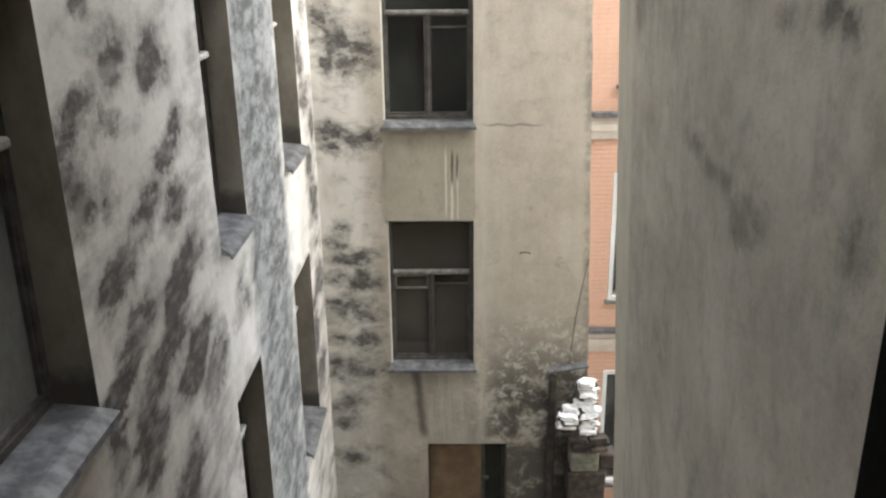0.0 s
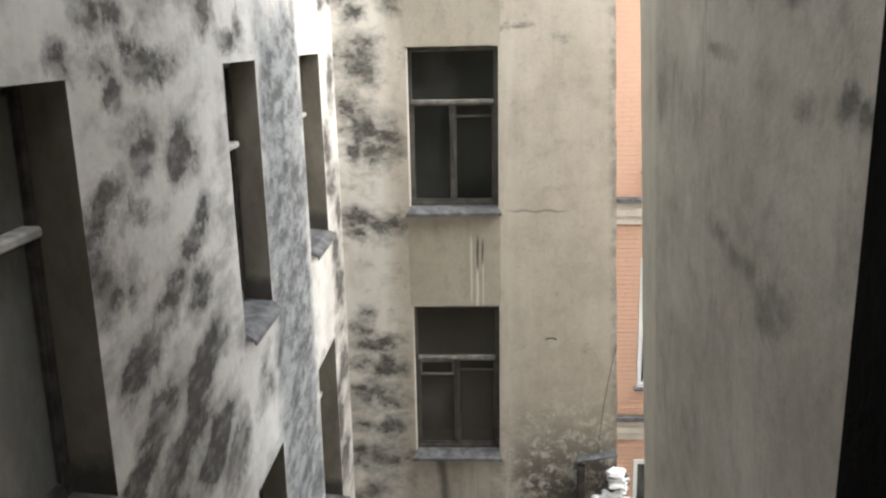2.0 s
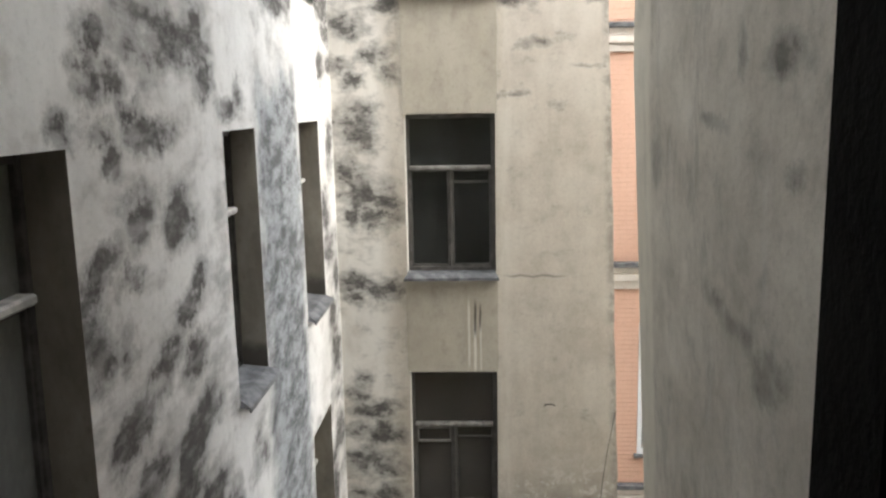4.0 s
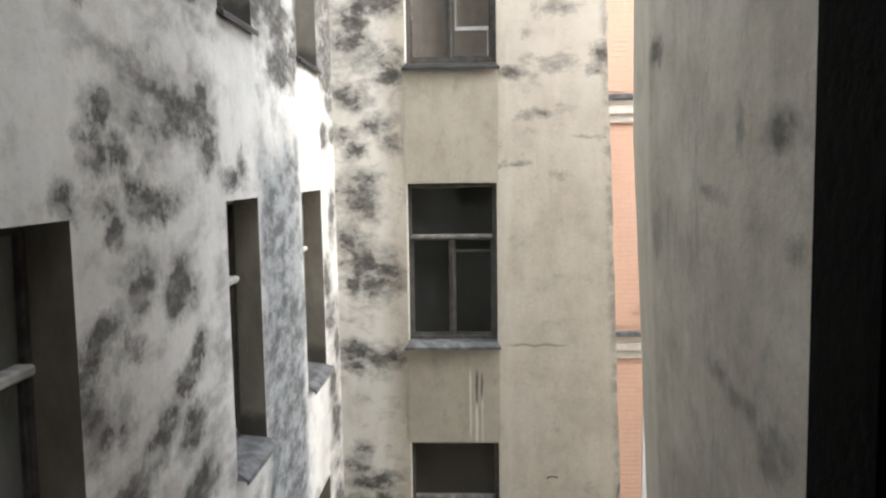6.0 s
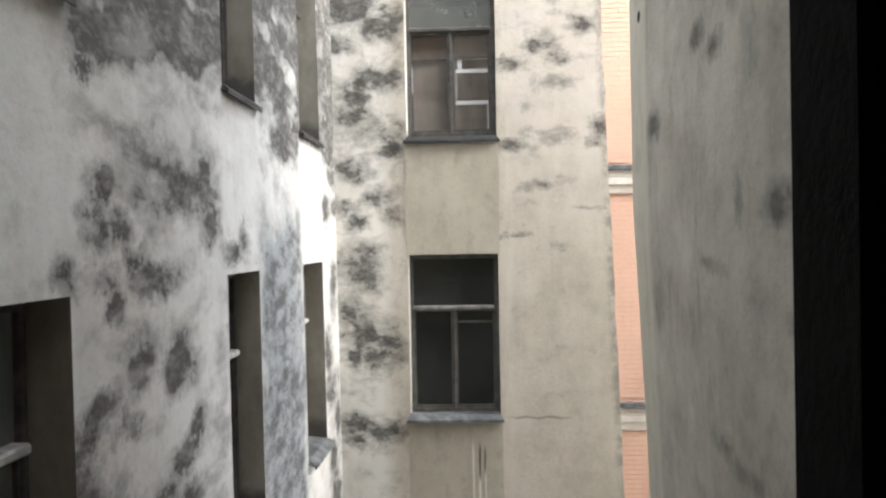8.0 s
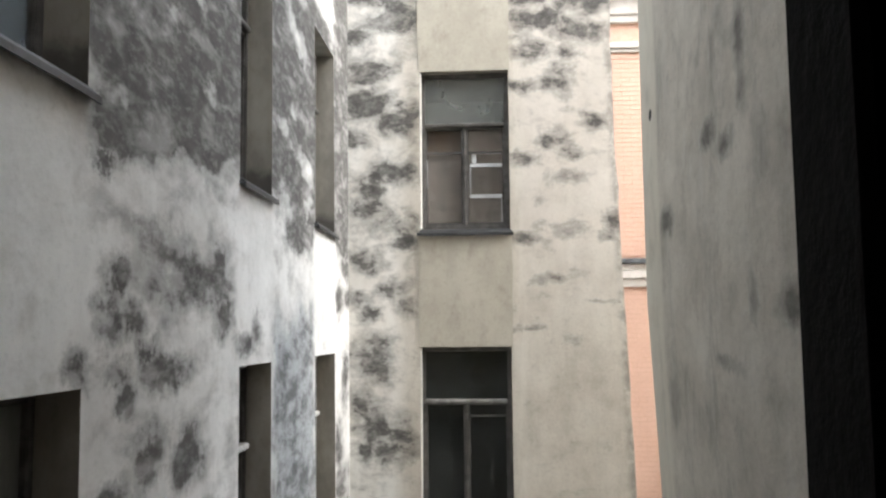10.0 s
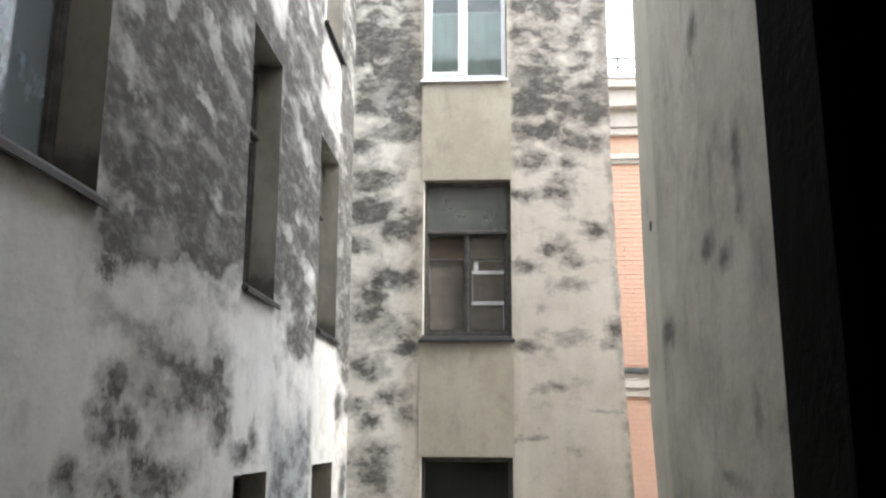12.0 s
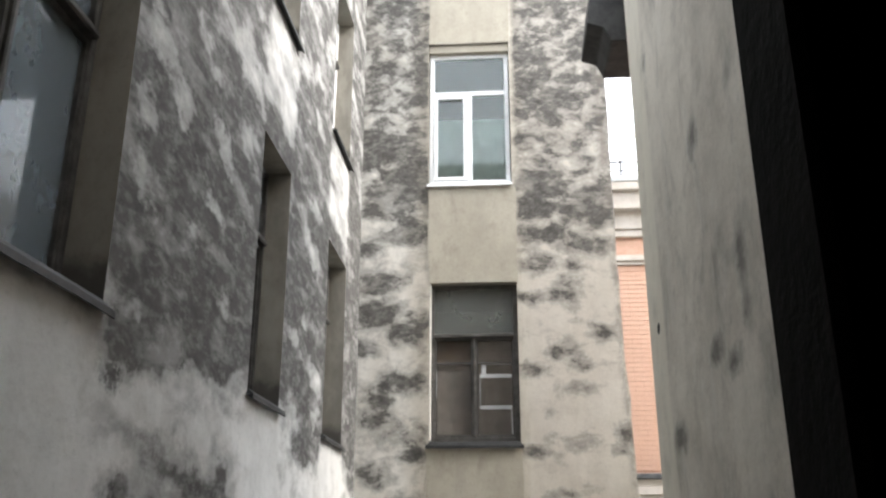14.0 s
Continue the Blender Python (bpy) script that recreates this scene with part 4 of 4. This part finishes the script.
def moulding(z0, steps):
    return at_house(boxes(*[(HX0, HX1, HY - d, HY - 0.001, z0 + a, z0 + b) for a, b, d in steps], bevel=0.008))
for z in (11.86, 8.17, 4.44):
    part("string_course", moulding(z, ((0.0, 0.13, 0.06), (0.132, 0.25, 0.10), (0.252, 0.36, 0.07))), M_TRIM, house, "pale plaster string course")
    part("ledge_flashing", at_house(boxes((HX0, HX1, HY - 0.14, HY - 0.001, z + 0.362, z + 0.44), bevel=0.006)), M_TIN, house, "grey tin flashing on the ledge")
part("frieze", moulding(15.60, ((0.0, 0.06, 0.05), (0.062, 0.13, 0.09), (0.132, 0.17, 0.06))), M_TRIM, house, "pale moulded band")
part("cornice", moulding(16.08, ((0.0, 0.12, 0.08), (0.122, 0.42, 0.12), (0.422, 0.72, 0.28), (0.722, 0.87, 0.36))), M_TRIM, house, "pale stepped cornice")
for a, b in hcols:
    for c, d in HOUSE_STOREYS:
        win = part("window", at_house(boxes((a, a + 0.07, HY - 0.03, HY + 0.10, c, d), (b - 0.07, b, HY - 0.03, HY + 0.10, c, d), (a + 0.07, b - 0.07, HY - 0.03, HY + 0.10, d - 0.07, d), (a + 0.07, b - 0.07, HY - 0.03, HY + 0.10, c, c + 0.07), ((a + b) / 2 - 0.04, (a + b) / 2 + 0.04, HY, HY + 0.09, c + 0.07, d - 0.07))), M_PVC, house, "white framed window")
        part("pane", at_house(boxes((a + 0.07, (a + b) / 2 - 0.04, HY + 0.04, HY + 0.044, c + 0.07, d - 0.07), ((a + b) / 2 + 0.04, b - 0.07, HY + 0.04, HY + 0.044, c + 0.07, d - 0.07))), M_GLASS_CLEAN, win)
        part("sill", at_house(boxes((a - 0.05, b + 0.05, HY - 0.10, HY + 0.02, c - 0.05, c - 0.002), bevel=0.005)), M_TIN, win)
rail = part("roof_railing", at_house(boxes((HX0, HX1, HY - 0.20, HY - 0.17, 17.36, 17.385), (HX0, HX1, HY - 0.20, HY - 0.17, 17.21, 17.225))), M_DARKTIN, house, "thin iron roof railing")
for k in range(7):
    x = HX0 + 0.9 * k + 0.3
    part("railing_post", at_house(boxes((x, x + 0.03, HY - 0.20, HY - 0.17, 17.08, 17.40))), M_DARKTIN, rail)


# ---- broken brick pier at the foot of the far wall's corner ----
pier = anchor("brick_pier", "ruined sooty brick pier with snow on its loose top", "brick pier", (1.8, 8.75, 0))
def at_pier(bm):
    bmesh.ops.translate(bm, verts=bm.verts, vec=(-1.8, -8.75, 0))
    return bm
part("core", at_pier(boxes((1.64, 2.16, 8.60, 8.97, 0, 4.36), bevel=0.02)), M_REDBRICK, pier)
part("concrete_block", at_pier(boxes((1.68, 2.06, 8.62, 8.96, 4.365, 4.70), bevel=0.025)), M_CONCRETE, pier, "mossy grey concrete block")
part("concrete_block", at_pier(boxes((2.07, 2.30, 8.70, 8.96, 4.365, 4.60), bevel=0.03)), M_REDBRICK, pier, "sooty broken lump of masonry")
random.seed(11)


def snow_slab(length, depth, seed):
    """A rounded slab of snow that sags over the front of a brick."""
    bm = bmesh.new()
    bmesh.ops.create_icosphere(bm, subdivisions=3, radius=1.0)
    for v in bm.verts:
        x, y, z = (math.copysign(abs(c) ** 0.5, c) for c in v.co)
        lump = 1 + 0.5 * noise.noise((x * 1.7 + seed, y * 1.7, z))
        sag = -0.016 if y < -0.5 else 0.0
        v.co = (x * length * lump, y * depth * lump, max(z, -0.45) * 0.038 * lump + sag)
    return bm


for row in range(13):
    z = 4.705 + row * 0.0715
    left, count = (1.66, 2) if row < 3 else ((1.50, 2) if row < 8 else (1.70 + 0.02 * (row - 8), 1))
    step = -0.115 + 0.016 * row
    for k in range(count):
        lx = left + 0.12 + 0.25 * k + random.uniform(-0.02, 0.02) + (0.05 if row % 2 else 0)
        spot = pose(lx - 1.8, step + random.uniform(-0.03, 0.02), z, random.uniform(-2, 2), random.uniform(-2, 2), random.uniform(-14, 14))
        part("brick", boxes((-0.12, 0.12, -0.06, 0.10, 0, 0.066), bevel=0.006), M_REDBRICK, pier).matrix_basis = spot
        if row > 3 or (row == 3 and k == 1):
            cap = part("snow_cap", snow_slab(random.uniform(0.10, 0.13), 0.075, row * 3 + k), M_SNOW, pier, "patch of white snow")
            cap.matrix_basis = spot @ pose(random.uniform(-0.02, 0.02), -0.015, 0.068, 0, 0, random.uniform(-8, 8))
# upright bar made up in place of a fuzzy dark grime patch
post = tagged(part("dark_upright", boxes((1.39, 1.49, 8.86, 8.985, 0, 5.66), bevel=0.012), M_DARK_PATCH), "dark upright bar in place of a fuzzy grimy patch on the beige wall", "post")
# tilted thin strip, added in place of a plaster ledge
bm = boxes((-0.26, 0.26, -0.07, 0.06, -0.012, 0.012), bevel=0.004)
canopy = tagged(part("ledge_strip", bm, M_TIN), "thin grey strip in place of a plaster ledge over the brick pier", "canopy")
canopy.matrix_world = pose(1.64, 8.92, 5.80, 8, -10, 0)


# ---- dark sheet-metal eave end on the blind wall ----
def eave_box():
    bm = bmesh.new()
    prof = ((1.13, 16.32), (1.14, 16.44), (1.20, 16.86), (1.29, 17.02), (2.2, 17.15), (2.2, 16.10), (1.36, 16.10), (1.29, 16.26))
    a = [bm.verts.new((x, 6.30, z)) for x, z in prof]
    b = [bm.verts.new((x, 7.05, z)) for x, z in prof]
    bm.faces.new(a)
    bm.faces.new(list(reversed(b)))
    for i in range(len(prof)):
        j = (i + 1) % len(prof)
        bm.faces.new((a[i], b[i], b[j], a[j]))
    bmesh.ops.recalc_face_normals(bm, faces=bm.faces)
    bmesh.ops.bevel(bm, geom=bm.edges[:], offset=0.012, segments=1, affect="EDGES")
    return bm


eave = tagged(part("eave_box", eave_box(), M_DARKTIN), "dark sheet-metal eave box jutting from the blind wall", "eave")


# ---- small things ----
def tube(name, points, radius, material, label, category):
    cu = bpy.data.curves.new(name, "CURVE")
    cu.dimensions, cu.bevel_depth, cu.bevel_resolution = "3D", radius, 2
    sp = cu.splines.new("POLY")
    sp.points.add(len(points) - 1)
    for p, q in zip(sp.points, points):
        p.co = (*q, 1)
    cu.materials.append(material)
    dg = bpy.context.evaluated_depsgraph_get()
    tmp = new("tmp", cu)
    me = bpy.data.meshes.new_from_object(tmp.evaluated_get(dg))
    bpy.data.objects.remove(tmp)
    return tagged(new(name, me), label, category)


pts = []
for k in range(15):
    u = k / 14
    pts.append((1.85 - 0.20 * u - 0.03 * math.sin(u * math.pi), FRONT_Y - 0.02, 7.3 - 1.6 * u))
tube("cable", pts, 0.004, M_STAIN, "slack black cable hanging down the beige wall", "cable")
tube("wall_hook", [(0.97, FRONT_Y - 0.006, 7.375), (0.99, FRONT_Y - 0.04, 7.405), (1.04, FRONT_Y - 0.045, 7.41), (1.08, FRONT_Y - 0.04, 7.40), (1.10, FRONT_Y - 0.006, 7.375)], 0.009, M_STAIN, "small rusty iron hook in the beige wall", "hook")
tagged(part("iron_stub", boxes((1.505, 1.62, 6.06, 6.09, 11.98, 12.04), bevel=0.006), M_DARKTIN), "rusty iron stub in the blind wall's corner", "bracket")


# ---- bricks of the salmon house: running bond, the stretch seen best as single pieces ----
def brick_mesh(length):
    bm = boxes((0, length, -0.012, 0.0, 0, 0.065))
    me = bpy.data.meshes.new("brick")
    bm.to_mesh(me)
    bm.free()
    me.materials.append(M_BRICK)
    return me


FULL = brick_mesh(0.25)
random.seed(5)
rest_v, rest_f = [], []
made = 0
z = 3.2
row = 0
while z < 15.55:
    if not any(a - 0.075 < z < a + 0.45 for a in (11.86, 8.17, 4.44)):
        x = 1.45 + (0.13 if row % 2 else 0.0)
        while x < 4.6:
            length = 0.25
            for a, b in hcols:
                if any(c - 0.12 < z < d + 0.01 for c, d in HOUSE_STOREYS):
                    if a - 0.25 < x < a:
                        length = a - 0.004 - x
                    elif a <= x < b:
                        length = 0.0
            if length > 0.02:
                if length == 0.25 and x < 2.7 and 8.5 < z < 14.3 and made < 290:
                    ob = new("brick", FULL)
                    ob.parent = house_wall
                    ob.location = (x - 4.0, HY - 12.2 - random.uniform(0, 0.003), z)
                    made += 1
                else:
                    d = random.uniform(0, 0.003)
                    i = len(rest_v)
                    for dx in (0, length):
                        for dy in (-0.012 - d, 0.0):
                            for dz in (0, 0.065):
                                rest_v.append((x + dx - 4.0, HY - 12.2 + dy, z + dz))
                    rest_f += [(i + a, i + b, i + c, i + e) for a, b, c, e in ((0, 4, 5, 1), (0, 2, 6, 4), (1, 5, 7, 3), (0, 1, 3, 2), (4, 6, 7, 5))]
            x += 0.26
    z += 0.075
    row += 1
me = bpy.data.meshes.new("brickwork")
me.from_pydata(rest_v, [], rest_f)
me.materials.append(M_BRICK)
ob = new("brickwork", me)
ob.parent = house_wall
tagged(ob, kind="stuff")
